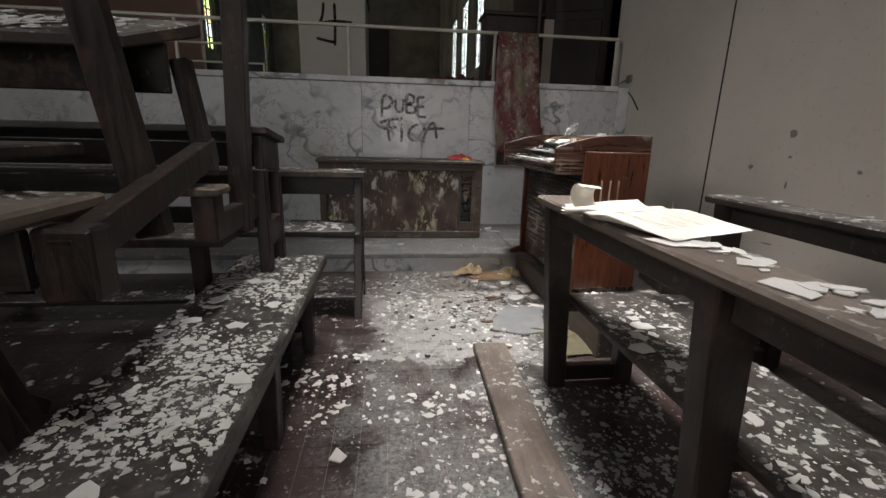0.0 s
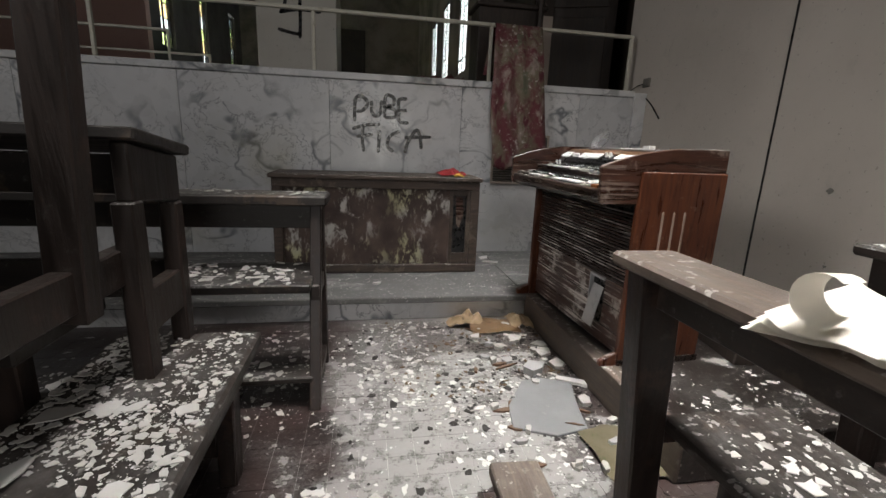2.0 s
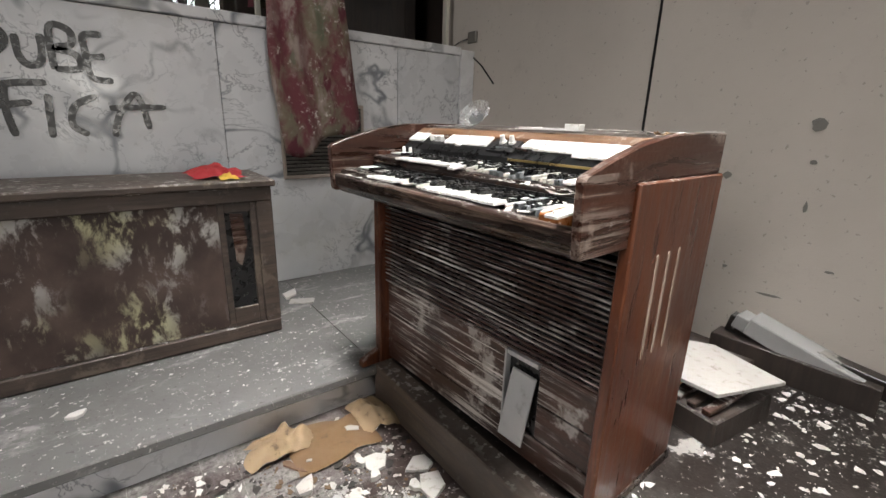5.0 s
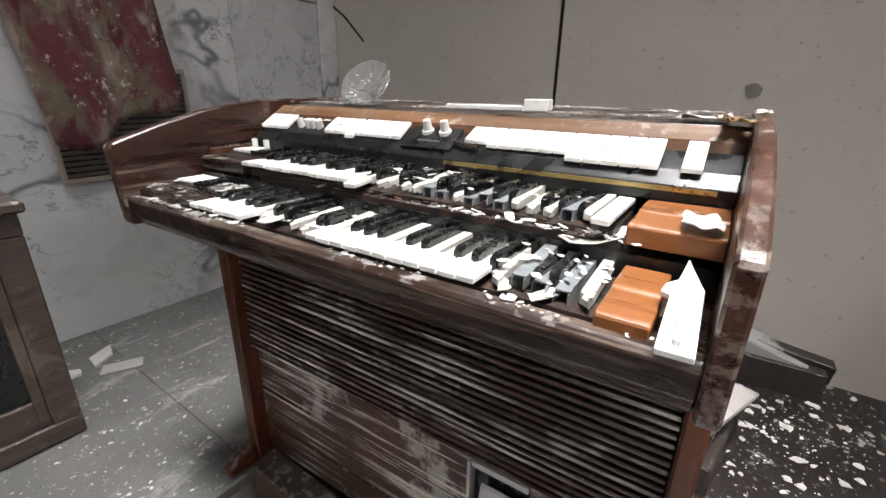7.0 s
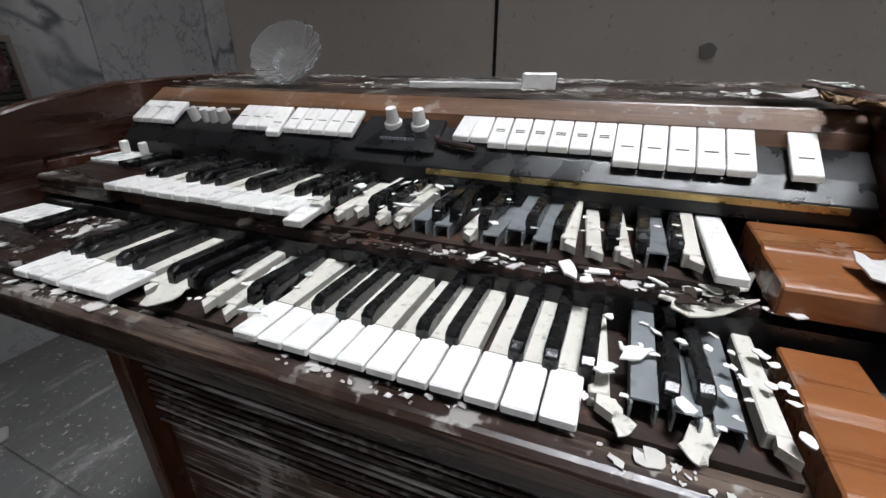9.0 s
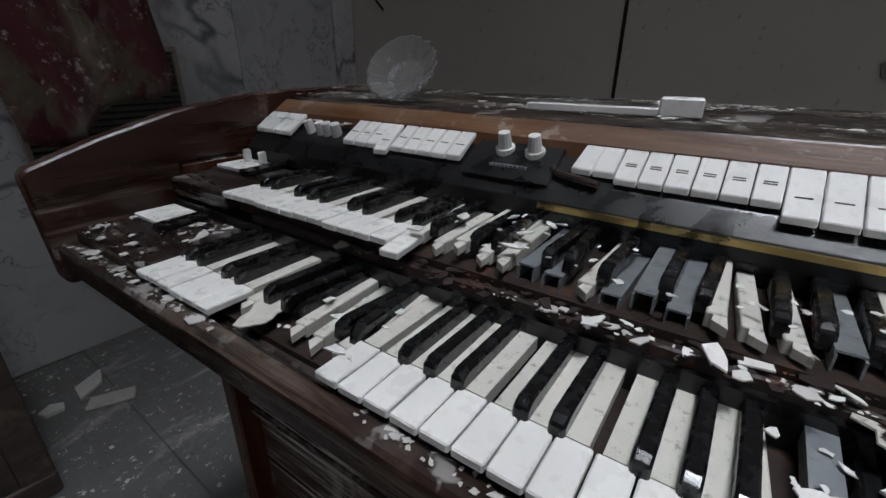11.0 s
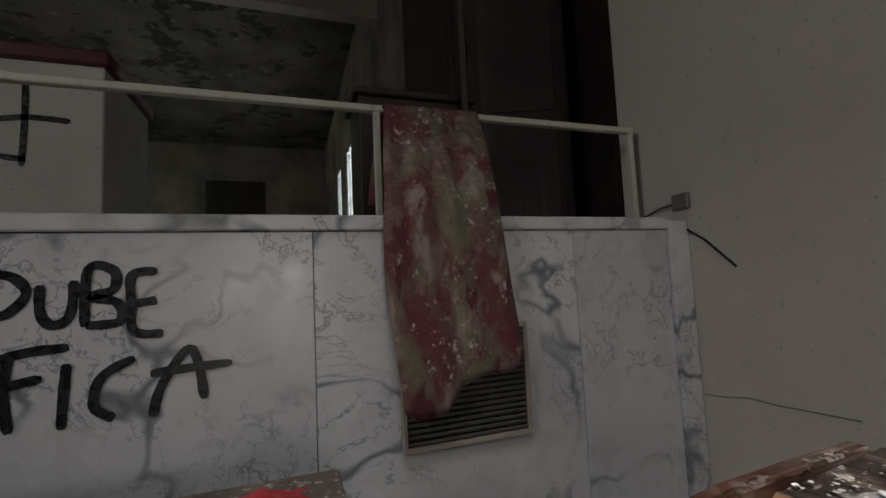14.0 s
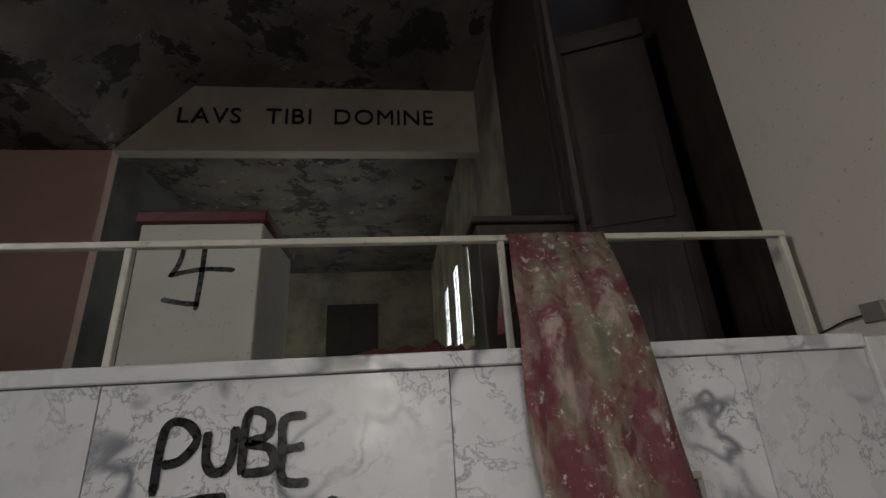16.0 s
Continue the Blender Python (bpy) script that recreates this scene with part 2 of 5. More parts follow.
def tread_look(name):
    """Grey stone step smeared with white plaster and dark damp."""
    k = Mat(name, 0.8)
    c = k.mix(k.noise(5, 5), (0.08, 0.08, 0.077), (0.155, 0.152, 0.147))
    c = k.mix(k.step(k.noise(4.5, 7, k.scaled(k.place, (0.6, 1.4, 1)), 0.72, 0.5), 0.53, 0.68, 0.0, 0.7), c, (0.33, 0.32, 0.31))
    c = k.mix(k.step(k.noise(3.1, 6, None, 0.7), 0.55, 0.72, 0.0, 0.7), c, (0.09, 0.085, 0.08))
    c = k.mix(k.step(k.noise(48, 4, None, 0.7), 0.6, 0.68, 0.0, 0.7), c, (0.55, 0.53, 0.5))
    c = k.mix(k.step(k.noise(70, 3), 0.64, 0.7, 0.0, 0.7), c, (0.06, 0.055, 0.05))
    k.bump(k.noise(50, 5), 0.35, 0.004)
    return k.done(c)


TREAD = tread_look("dusty_step_tread")
CHUNK = plain("grubby_plaster_chunk", (0.36, 0.345, 0.32), 0.85, 0.0, (0.14, 0.11, 0.08), 0.6, 30, 0.4)
FLAKE = plain("white_paint_flake", (0.53, 0.515, 0.49), 0.75, 0.0, (0.45, 0.4, 0.33), 0.4, 18)
PAPER = plain("aged_paper", (0.74, 0.7, 0.62), 0.8, 0.0, (0.5, 0.42, 0.3), 0.4, 12)
STONE = plain("broken_plaster_slab", (0.29, 0.285, 0.28), 0.85, 0.0, (0.3, 0.29, 0.27), 0.5, 10)
OCHRE_RAG = plain("ochre_paper", (0.22, 0.155, 0.09), 0.85, 0.0, (0.07, 0.05, 0.035), 0.9, 20)
SPRAY = plain("black_spray_paint", (0.012, 0.012, 0.013), 0.28, 0.0, (0.03, 0.03, 0.03), 0.3, 40, 0.05)
RAIL = plain("cream_painted_steel", (0.55, 0.53, 0.45), 0.45, 0.0, (0.2, 0.13, 0.08), 0.5, 20)
WHITE_KEY = plain("ivory_plastic", (0.8, 0.79, 0.76), 0.32, 0.0, (0.45, 0.38, 0.28), 0.25, 60, 0.03)
BLACK_KEY = plain("black_plastic", (0.007, 0.007, 0.0075), 0.22, 0.0, (0.08, 0.075, 0.07), 0.25, 90, 0.03)
KEY_TAIL = plain("dirty_ivory_plastic", (0.62, 0.6, 0.54), 0.5, 0.0, (0.16, 0.13, 0.09), 0.75, 110, 0.2)
TIN = plain("grey_key_channel", (0.31, 0.33, 0.345), 0.45, 0.6, (0.1, 0.1, 0.1), 0.5, 50)
RUST = plain("rusty_metal_rail", (0.03, 0.02, 0.016), 0.5, 0.2, (0.16, 0.055, 0.022), 0.75, 32, 0.4)
# black parts, and flat black standing in for dark gaps
BLACK = plain("black_parts_and_gaps", (0.008, 0.008, 0.0085), 0.3, 0.0, (0.06, 0.05, 0.045), 0.3, 30)
BRASS = plain("brass_strip", (0.65, 0.48, 0.2), 0.3, 1.0, (0.25, 0.16, 0.06), 0.3, 30)
GALV = plain("bent_grey_sheet_metal", (0.5, 0.5, 0.5), 0.5, 0.4, (0.25, 0.24, 0.22), 0.5, 20)
RED = plain("red_cloth", (0.3, 0.018, 0.022), 0.85, 0.0, (0.2, 0.02, 0.02), 0.5, 30)
YELLOW = plain("yellow_cloth", (0.6, 0.4, 0.06), 0.85, 0.0, (0.3, 0.2, 0.04), 0.5, 30)
VENT = plain("grey_vent_metal", (0.2, 0.19, 0.17), 0.6, 0.2, (0.08, 0.07, 0.06), 0.6, 15)
LEAD = plain("dark_window_bar", (0.03, 0.03, 0.03), 0.6)
MAROON = plain("maroon_top", (0.1, 0.025, 0.025), 0.5, 0.0, (0.03, 0.02, 0.02), 0.5, 12)


def glass(name, colour, rough=0.05):
    k = Mat(name, rough)
    k.b.inputs["Transmission Weight"].default_value = 1.0
    k.b.inputs["IOR"].default_value = 1.45
    k.bump(k.noise(40, 2), 0.3, 0.004)
    return k.done(colour)


def glow(name, colour, strength):
    k = Mat(name, 1.0)
    k.b.inputs["Emission Color"].default_value = rgb(colour)
    k.b.inputs["Emission Strength"].default_value = strength
    return k.done(colour)


GLASS = glass("clear_cut_glass", (0.97, 0.98, 0.98))
GLASS.node_tree.nodes["Principled BSDF"].inputs["Transmission Weight"].default_value = 0.92
GLASS.node_tree.nodes["Principled BSDF"].inputs["Roughness"].default_value = 0.06
DAY = glow("daylight_outside", (0.95, 0.98, 1.0), 4.0)
TINTS = [glass("yellow_green_glass", (0.75, 0.9, 0.35)), glass("pale_glass", (0.85, 0.92, 0.9)), glass("amber_glass", (0.95, 0.75, 0.35))]


def panel_face(name):
    """Brown cabinet face with damp, pale and yellowish mould blotches."""
    k = Mat(name, 0.7)
    c = k.mix(k.step(k.noise(3.5, 5), 0.35, 0.7), (0.03, 0.017, 0.013), (0.08, 0.052, 0.042))
    blot = k.calc("MAXIMUM", k.step(k.noise(12, 6, k.scaled(k.place, (1, 1, 0.6)), 0.65, 0.3), 0.51, 0.62), k.step(k.noise(30, 5, k.scaled(k.place, (1, 1, 0.3)), 0.7), 0.55, 0.7, 0.0, 0.5))
    zone = k.step(k.noise(1.9, 3), 0.36, 0.55)
    pale = k.mix(k.step(k.noise(2.6, 2), 0.45, 0.6), (0.46, 0.44, 0.41), (0.5, 0.48, 0.29))
    c = k.mix(k.calc("MULTIPLY", k.calc("MULTIPLY", blot, zone), 0.85), c, pale)
    k.bump(k.noise(40, 5), 0.3, 0.004)
    return k.done(c)


def cloth_look(name):
    """Brocade rug in faded reds and olive, mottled with fallen paint."""
    k = Mat(name, 0.9)
    v = k.warp(k.scaled(k.place, (1.2, 1.0, 0.75)), 6, 0.14)
    c = k.mix(k.step(k.noise(6, 5, v, 0.6), 0.4, 0.6), (0.135, 0.036, 0.044), (0.17, 0.145, 0.1))
    c = k.mix(k.step(k.noise(11, 4, v), 0.54, 0.66), c, (0.1, 0.02, 0.03))
    c = k.mix(k.step(k.noise(5.2, 5, v, 0.65), 0.53, 0.66), c, (0.3, 0.24, 0.21))
    c = k.mix(k.step(k.noise(7.5, 3, k.warp(v, 3, 0.3)), 0.6, 0.68, 0.0, 0.8), c, (0.12, 0.13, 0.085))
    c = k.mix(k.step(k.noise(2.2, 3, k.scaled(k.place, (3.0, 1.0, 0.7))), 0.5, 0.62, 0.0, 0.5), c, (0.11, 0.025, 0.035))
    speck = k.calc("MULTIPLY", k.step(k.noise(26, 5, None, 0.75), 0.56, 0.66), k.step(k.noise(5, 4), 0.42, 0.6))
    c = k.mix(k.calc("MULTIPLY", speck, 0.85), c, (0.6, 0.55, 0.5))
    k.bump(k.calc("ADD", k.noise(220, 2), k.noise(20, 3)), 0.4, 0.004)
    return k.done(c)


PANEL, RUG = panel_face("mouldy_cabinet_face"), cloth_look("brocade_rug")


# ---- mesh helpers ----
def box(bm, lo, hi, bevel=0.0, jitter=0.0):
    v = [bm.verts.new((x + random.uniform(-jitter, jitter), y + random.uniform(-jitter, jitter), z + random.uniform(-jitter, jitter)))
         for x in (lo[0], hi[0]) for y in (lo[1], hi[1]) for z in (lo[2], hi[2])]
    f = [bm.faces.new([v[i] for i in q]) for q in ((0, 1, 3, 2), (4, 6, 7, 5), (0, 4, 5, 1), (2, 3, 7, 6), (0, 2, 6, 4), (1, 5, 7, 3))]
    if bevel:
        bmesh.ops.bevel(bm, geom=list({e for q in f for e in q.edges}), offset=bevel, segments=1, affect="EDGES")
    return bm


def bar(bm, p, q, w, h, up=(0, 0, 1), bevel=0.004):
    """A straight bar from p to q, w across and h along up."""
    p, q = Vector(p), Vector(q)
    d = (q - p).normalized()
    s = d.cross(Vector(up)).normalized()
    u = s.cross(d)
    v = [bm.verts.new(c + s * a * w / 2 + u * b * h / 2) for c in (p, q) for a in (-1, 1) for b in (-1, 1)]
    f = [bm.faces.new([v[i] for i in k]) for k in ((0, 1, 3, 2), (4, 6, 7, 5), (0, 4, 5, 1), (2, 3, 7, 6), (0, 2, 6, 4), (1, 5, 7, 3))]
    if bevel:
        bmesh.ops.bevel(bm, geom=list({e for k in f for e in k.edges}), offset=bevel, segments=1, affect="EDGES")
    return bm


def prism(bm, outline, axis, lo, hi, bevel=0.0):
    """An outline in the plane across an axis, drawn out from lo to hi."""
    def at(a, b, c):
        return {0: (c, a, b), 1: (a, c, b), 2: (a, b, c)}[axis]
    one = [bm.verts.new(at(a, b, lo)) for a, b in outline]
    two = [bm.verts.new(at(a, b, hi)) for a, b in outline]
    n = len(outline)
    f = [bm.faces.new(one), bm.faces.new(two[::-1])]
    f += [bm.faces.new((one[i], two[i], two[(i + 1) % n], one[(i + 1) % n])) for i in range(n)]
    bmesh.ops.recalc_face_normals(bm, faces=f)
    if bevel:
        bmesh.ops.bevel(bm, geom=list({e for k in f for e in k.edges}), offset=bevel, segments=1, affect="EDGES")
    return bm


def tube(bm, p, q, r, n=12, r2=None):
    p, q = Vector(p), Vector(q)
    m = Matrix.Translation((p + q) / 2) @ (q - p).to_track_quat("Z", "Y").to_matrix().to_4x4()
    bmesh.ops.create_cone(bm, cap_ends=True, segments=n, radius1=r, radius2=r if r2 is None else r2, depth=(q - p).length, matrix=m)
    return bm


def stroke(bm, points, width, plane_y, lift=0.0):
    """A flat brush stroke on a wall that faces -y."""
    pts = [Vector((x, 0, z)) for x, z in points]
    fine = []
    for i in range(len(pts) - 1):
        a, b, c, d = pts[max(i - 1, 0)], pts[i], pts[i + 1], pts[min(i + 2, len(pts) - 1)]
        for j in range(6):
            t = j / 6
            fine.append(0.5 * (2 * b + (c - a) * t + (2 * a - 5 * b + 4 * c - d) * t * t + (3 * b - a - 3 * c + d) * t ** 3))
    fine.append(pts[-1])
    rows = []
    for i, p in enumerate(fine):
        d = (fine[min(i + 1, len(fine) - 1)] - fine[max(i - 1, 0)]).normalized()
        s = Vector((-d.z, 0, d.x))
        w = width * (0.5 + 0.09 * noise.noise(p * 30)) * (0.6 if i in (0, len(fine) - 1) else 1)
        rows.append([bm.verts.new((p.x + s.x * w * k, plane_y - lift, p.z + s.z * w * k)) for k in (-1, 1)])
    for a, b in zip(rows, rows[1:]):
        bm.faces.new((a[0], b[0], b[1], a[1]))
    return bm


def mesh_of(name, bm, material, smooth=False):
    me = bpy.data.meshes.new(name)
    bmesh.ops.recalc_face_normals(bm, faces=bm.faces)
    bm.to_mesh(me)
    bm.free()
    me.materials.append(material)
    if smooth:
        for p in me.polygons:
            p.use_smooth = True
    return me


def part(name, bm, material, parent, label="", smooth=False):
    ob = new(name, mesh_of(name, bm, material, smooth))
    ob.parent = parent
    return tagged(ob, label)


def thing(name, label, category, m=None, group=""):
    ob = new(name)
    ob.empty_display_size = 0.1
    if m is not None:
        ob.matrix_world = m
    return tagged(ob, label, category, group)


def solo(name, bm, material, label, category, group="", smooth=False, kind=""):
    return tagged(new(name, mesh_of(name, bm, material, smooth)), label, category, group, kind)


def structure(name, bm, material, label=""):
    return tagged(new(name, mesh_of(name, bm, material)), label, "", "", "structure")


def B():
    return bmesh.new()


def slab_box(lo, hi, bevel=0.0, jitter=0.0):
    return box(B(), lo, hi, bevel, jitter)


# ---- the setting ----
floor = structure("floor", slab_box((-3.2, -0.7, -0.15), (4.95, 7.2, -0.0018)), GROUT, "dark tiled floor littered with fallen white plaster")
structure("floor_dais", slab_box((3.36, 4.55, 0.0), (4.785, 6.04, 0.165), 0.008), DAIS, "dark wooden dais strewn with paint flakes")
part("edge_board", slab_box((3.352, 4.552, 0.002), (3.43, 6.0385, 0.1656), 0.004), BARE, bpy.data.objects["floor_dais"], "scuffed grey-brown edge board")
step = structure("step", slab_box((-3.2, 6.07, 0.0), (4.785, 7.2, 0.12)), MARBLE, "pale marble riser under a dusty step")
part("tread", box(slab_box((-3.2, 6.02, 0.12), (3.36, 7.2, 0.16), 0.006), (3.36, 6.045, 0.12), (4.785, 7.2, 0.16), 0.0), TREAD, step, "dusty grey tread")
structure("floor_stage", slab_box((-6.0, 7.32, 0.0), (9.0, 21.3, 1.6)), STEP, "raised floor behind the railing")

wall = structure("wall_marble", slab_box((-3.2, 7.215, 0.0), (4.785, 7.32, 1.56)), STEP, "low wall clad in veined white marble slabs")
EDGES = [-3.2, -2.28, -1.2, -0.13, 0.94, 2.04, 3.112, 4.16, 4.665]
for a, b in zip(EDGES, EDGES[1:]):
    part("marble_slab", slab_box((a + 0.0015, 7.2, 0.16), (b - 0.0015, 7.2135, 1.558), 0.0015), MARBLE, wall)
part("marble_slab", slab_box((4.667, 7.185, 0.16), (4.783, 7.2135, 1.6), 0.003), MARBLE, wall, "narrow marble edge strip")
part("capstone", slab_box((-3.2, 7.185, 1.562), (4.665, 7.62, 1.615), 0.006), MARBLE, wall, "worn marble capstone")

structure("wall_east", slab_box((4.785, -0.7, 0.0), (4.95, 7.58, 6.2)), CREAM, "cream plastered wall with a crack and holes")
# unseen wall; its opening is added to let the west lamp in
west = B()
for lo, hi in (((-3.35, -0.7, 0.0), (-3.2, 2.3, 5.07)), ((-3.35, 4.5, 0.0), (-3.2, 7.2, 5.07)), ((-3.35, 2.3, 0.0), (-3.2, 4.5, 3.0)), ((-3.35, 2.3, 4.8), (-3.2, 4.5, 5.07))):
    box(west, lo, hi)
structure("wall_west", west, OCHRE, "unseen plain plastered wall, opening added for a lamp")
# unseen wall; its low and high openings are added for light
south = B()
for lo, hi in (((-3.2, -0.85, 0), (1.9, -0.7, 6.2)), ((3.3, -0.85, 0), (4.95, -0.7, 3.9)), ((1.9, -0.85, 2.4), (3.3, -0.7, 3.9)),
               ((1.9, -0.85, 5.3), (3.9, -0.7, 6.2)), ((3.9, -0.85, 3.9), (4.95, -0.7, 6.2)), ((1.9, -0.85, 3.9), (2.1, -0.7, 5.3))):
    box(south, lo, hi)
structure("wall_south", south, OCHRE, "unseen back wall, openings added for light")

# the sanctuary behind the railing, its sloping ceiling, arch and far recess
structure("wall_sanctuary_east", slab_box((4.25, 8.62, 1.6), (4.42, 21.1, 2.55)), OCHRE)
EAST_WINDOWS = [(12.5, 13.35), (14.5, 15.45), (16.4, 17.4)]
WEST_WINDOWS = [(14.6, 15.3), (17.0, 17.65), (19.7, 20.35)]


def pierced(bm, x0, x1, y0, y1, spans, low, high, top):
    """A wall along y with a row of window openings, above the sill line."""
    edges = [y0] + [e for s in spans for e in s] + [y1]
    for a, b in zip(edges[::2], edges[1::2]):
        box(bm, (x0, a, low), (x1, b, high))
    box(bm, (x0, y0, high), (x1, y1, top))
    return bm


structure("wall_recess_east", pierced(B(), 4.25, 4.3, 10.1, 21.1, EAST_WINDOWS, 2.55, 4.4, 6.2), DULL_PLASTER)
# near stretch of the east wall: its darkness is put into the colour
structure("wall_sooted", slab_box((4.25, 8.62, 2.55), (4.42, 10.1, 6.2)), NEAR_BLACK, "near stretch of wall by the dark door, darkness painted in")
structure("wall_recess_west", pierced(slab_box((-2.15, 11.55, 1.6), (-2.0, 21.1, 2.95)), -2.15, -2.0, 11.55, 21.1, WEST_WINDOWS, 2.95, 4.9, 6.2), DARK_PLASTER)
structure("wall_north", slab_box((-2.15, 21.1, 1.6), (4.42, 21.25, 6.2)), DULL_PLASTER)
structure("wall_pink", slab_box((-6.0, 11.4, 1.6), (-0.96, 11.55, 5.07)), PINK, "faded pink plastered wall beside the arch")
structure("wall_sanctuary_west", slab_box((-6.15, 7.2, 0.0), (-6.0, 11.55, 6.2)), PINK)
structure("wall_arch", prism(B(), [(-0.96, 5.07), (4.25, 5.07), (4.25, 6.2), (-0.02, 6.2)], 1, 11.4, 11.6), OCHRE, "plastered arch beam bearing a Latin inscription")
# unseen filler added to close the gap behind the arch
structure("wall_arch_back", slab_box((-2.15, 11.6, 5.07), (0.0, 11.7, 6.35)), DARK_PLASTER)
# passage walls with darkness painted in; the second box only closes a gap
structure("wall_passage_east", box(slab_box((5.3, 7.43, 0.0), (5.45, 9.0, 6.2)), (4.95, 7.43, 0.0), (5.3, 7.58, 6.2)), NEAR_BLACK)
structure("wall_charred", slab_box((4.42, 8.85, 1.6), (5.45, 9.0, 6.2)), NEAR_BLACK, "wall above a dark door, darkness painted in")
# the hole left among these boxes is added for the overhead lamp
ceil = B()
for lo, hi in (((-0.02, -0.7, 6.2), (4.95, 2.9, 6.35)), ((-0.02, 5.5, 6.2), (4.95, 11.6, 6.35)), ((-0.02, 2.9, 6.2), (2.4, 5.5, 6.35)), ((3.5, 2.9, 6.2), (4.95, 5.5, 6.35))):
    box(ceil, lo, hi)
prism(ceil, [(-0.96, 5.07), (-0.02, 6.2), (-0.02, 6.35), (-0.96, 5.22)], 1, -0.7, 11.6)
box(ceil, (-6.15, -0.7, 5.07), (-0.96, 11.6, 5.22))
box(ceil, (-2.15, 11.7, 6.2), (4.42, 21.25, 6.35))
structure("ceiling", ceil, PEELING, "dark ceiling with peeling paint")
structure("wall_west_upper", slab_box((-6.15, 7.0, 1.6), (-3.2, 7.15, 5.07)), OCHRE)

for name, spans, x, tints in (("window_east", EAST_WINDOWS, 4.275, None), ("window_west", WEST_WINDOWS, -2.09, TINTS)):
    for k, (a, b) in enumerate(spans):
        w = tagged(new("window_%d" % (k + (1 if tints is None else 4))), "tall narrow window with dark glazing bars", "window", "tall side windows", "structure")
        w.location = (x, (a + b) / 2, 2.5 if tints is None else 2.95)
        h = 1.9
        e = 0.012 if tints is None else 0.03
        part("frame", box(box(box(box(B(), (-e, (a - b) / 2, 0), (e, (a - b) / 2 + 0.05, h)), (-e, (b - a) / 2 - 0.05, 0), (e, (b - a) / 2, h)),
                              (-e, (a - b) / 2 + 0.05, 0), (e, (b - a) / 2 - 0.05, 0.05)), (-e, (a - b) / 2 + 0.05, h - 0.05), (e, (b - a) / 2 - 0.05, h)), LEAD, w)
        part("bar", slab_box((-e * 0.7, -0.018, 0.05), (e * 0.7, 0.018, h - 0.05)), LEAD, w)
        for r in range(1, 6):
            part("bar", slab_box((-e * 0.5, (a - b) / 2 + 0.05, h * r / 6 - 0.012), (e * 0.5, (b - a) / 2 - 0.05, h * r / 6 + 0.012)), LEAD, w)
        for r in range(6):
            pane = part("pane", slab_box((-0.004, (a - b) / 2 + 0.05, h * r / 6 + 0.014), (0.004, (b - a) / 2 - 0.05, h * (r + 1) / 6 - 0.014)),
                        TINTS[1] if tints is None else TINTS[(r + k) % 3], w)
            pane.visible_shadow = False
structure("backdrop_east", slab_box((5.6, 9.1, 1.6), (5.62, 40.0, 8.0)), DAY)
structure("backdrop_west", slab_box((-3.1, 13.0, 1.6), (-3.08, 22.6, 5.4)), DAY)

door = structure("door_1", slab_box((0.55, 21.03, 1.6), (2.3, 21.09, 5.0), 0.01), NEAR_BLACK, "dark closed door in the far wall")
for a, b in ((1.95, 3.15), (3.35, 4.8)):
    for c, d in ((0.65, 1.36), (1.48, 2.2)):
        part("door_panel", slab_box((c, 21.005, a), (d, 21.029, b), 0.01), NEAR_BLACK, door)
dark = structure("door_2", slab_box((4.26, 8.5, 1.6), (5.1, 8.56, 4.32), 0.006), NEAR_BLACK, "tall dark wooden door")
part("door_frame", box(slab_box((4.255, 8.47, 4.325), (5.1, 8.6, 4.5), 0.01), (4.2, 8.47, 1.6), (4.255, 8.6, 4.5), 0.006), NEAR_BLACK, dark)
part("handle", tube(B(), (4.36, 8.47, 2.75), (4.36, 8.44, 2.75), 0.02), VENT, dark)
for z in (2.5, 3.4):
    part("door_panel", slab_box((4.36, 8.488, z - 0.75), (5.0, 8.499, z + 0.05), 0.006), NEAR_BLACK, dark)
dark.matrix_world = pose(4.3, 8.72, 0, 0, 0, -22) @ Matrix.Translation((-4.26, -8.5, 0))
leaf = thing("door_leaf", "near-black wooden door leaf standing ajar", "door", pose(4.2, 8.4, 1.6, 0, 0, 68))
part("panel", slab_box((-0.62, -0.02, 0.0), (0.0, 0.02, 2.5), 0.006), NEAR_BLACK, leaf)
part("rail", slab_box((-0.6, -0.032, 1.1), (-0.02, -0.0205, 1.25), 0.004), NEAR_BLACK, leaf)

# inscription
def letter_mesh(ch):
    text = bpy.data.curves.new("letter", "FONT")
    text.body, text.size, text.extrude = ch, 0.38, 0.012
    probe = new("letter_curve", text)
    bpy.context.view_layer.update()
    me = bpy.data.meshes.new_from_object(probe.evaluated_get(bpy.context.evaluated_depsgraph_get()))
    bpy.data.objects.remove(probe)
    low = min(v.co.x for v in me.vertices)
    for v in me.vertices:
        v.co.x -= low
    me.materials.clear()
    me.materials.append(BLACK)
    return me, max(v.co.x for v in me.vertices)


for word, x0, x1 in (("LAVS", -0.17, 0.71), ("TIBI", 1.07, 1.725), ("DOMINE", 2.07, 3.565)):
    sign = thing("inscription", "dark capital letters %s on the plastered arch beam" % word, "lettering", pose(x0, 11.385, 5.535, 90, 0, 0), "words of the inscription")
    made = [letter_mesh(ch) for ch in word]
    gap = (x1 - x0 - sum(w for _, w in made)) / (len(word) - 1)
    x = 0.0
    for me, w in made:
        letter = new("letter", me)
        letter.parent = sign
        letter.location.x = x
        x += w + gap

# crack, holes and scuffs of the cream wall
crack = B()
pts = [(5.85 + 0.008 * noise.noise(Vector((0, 0, z * 2.0))), z) for z in [0.17 + 0.22 * i for i in range(27)]]
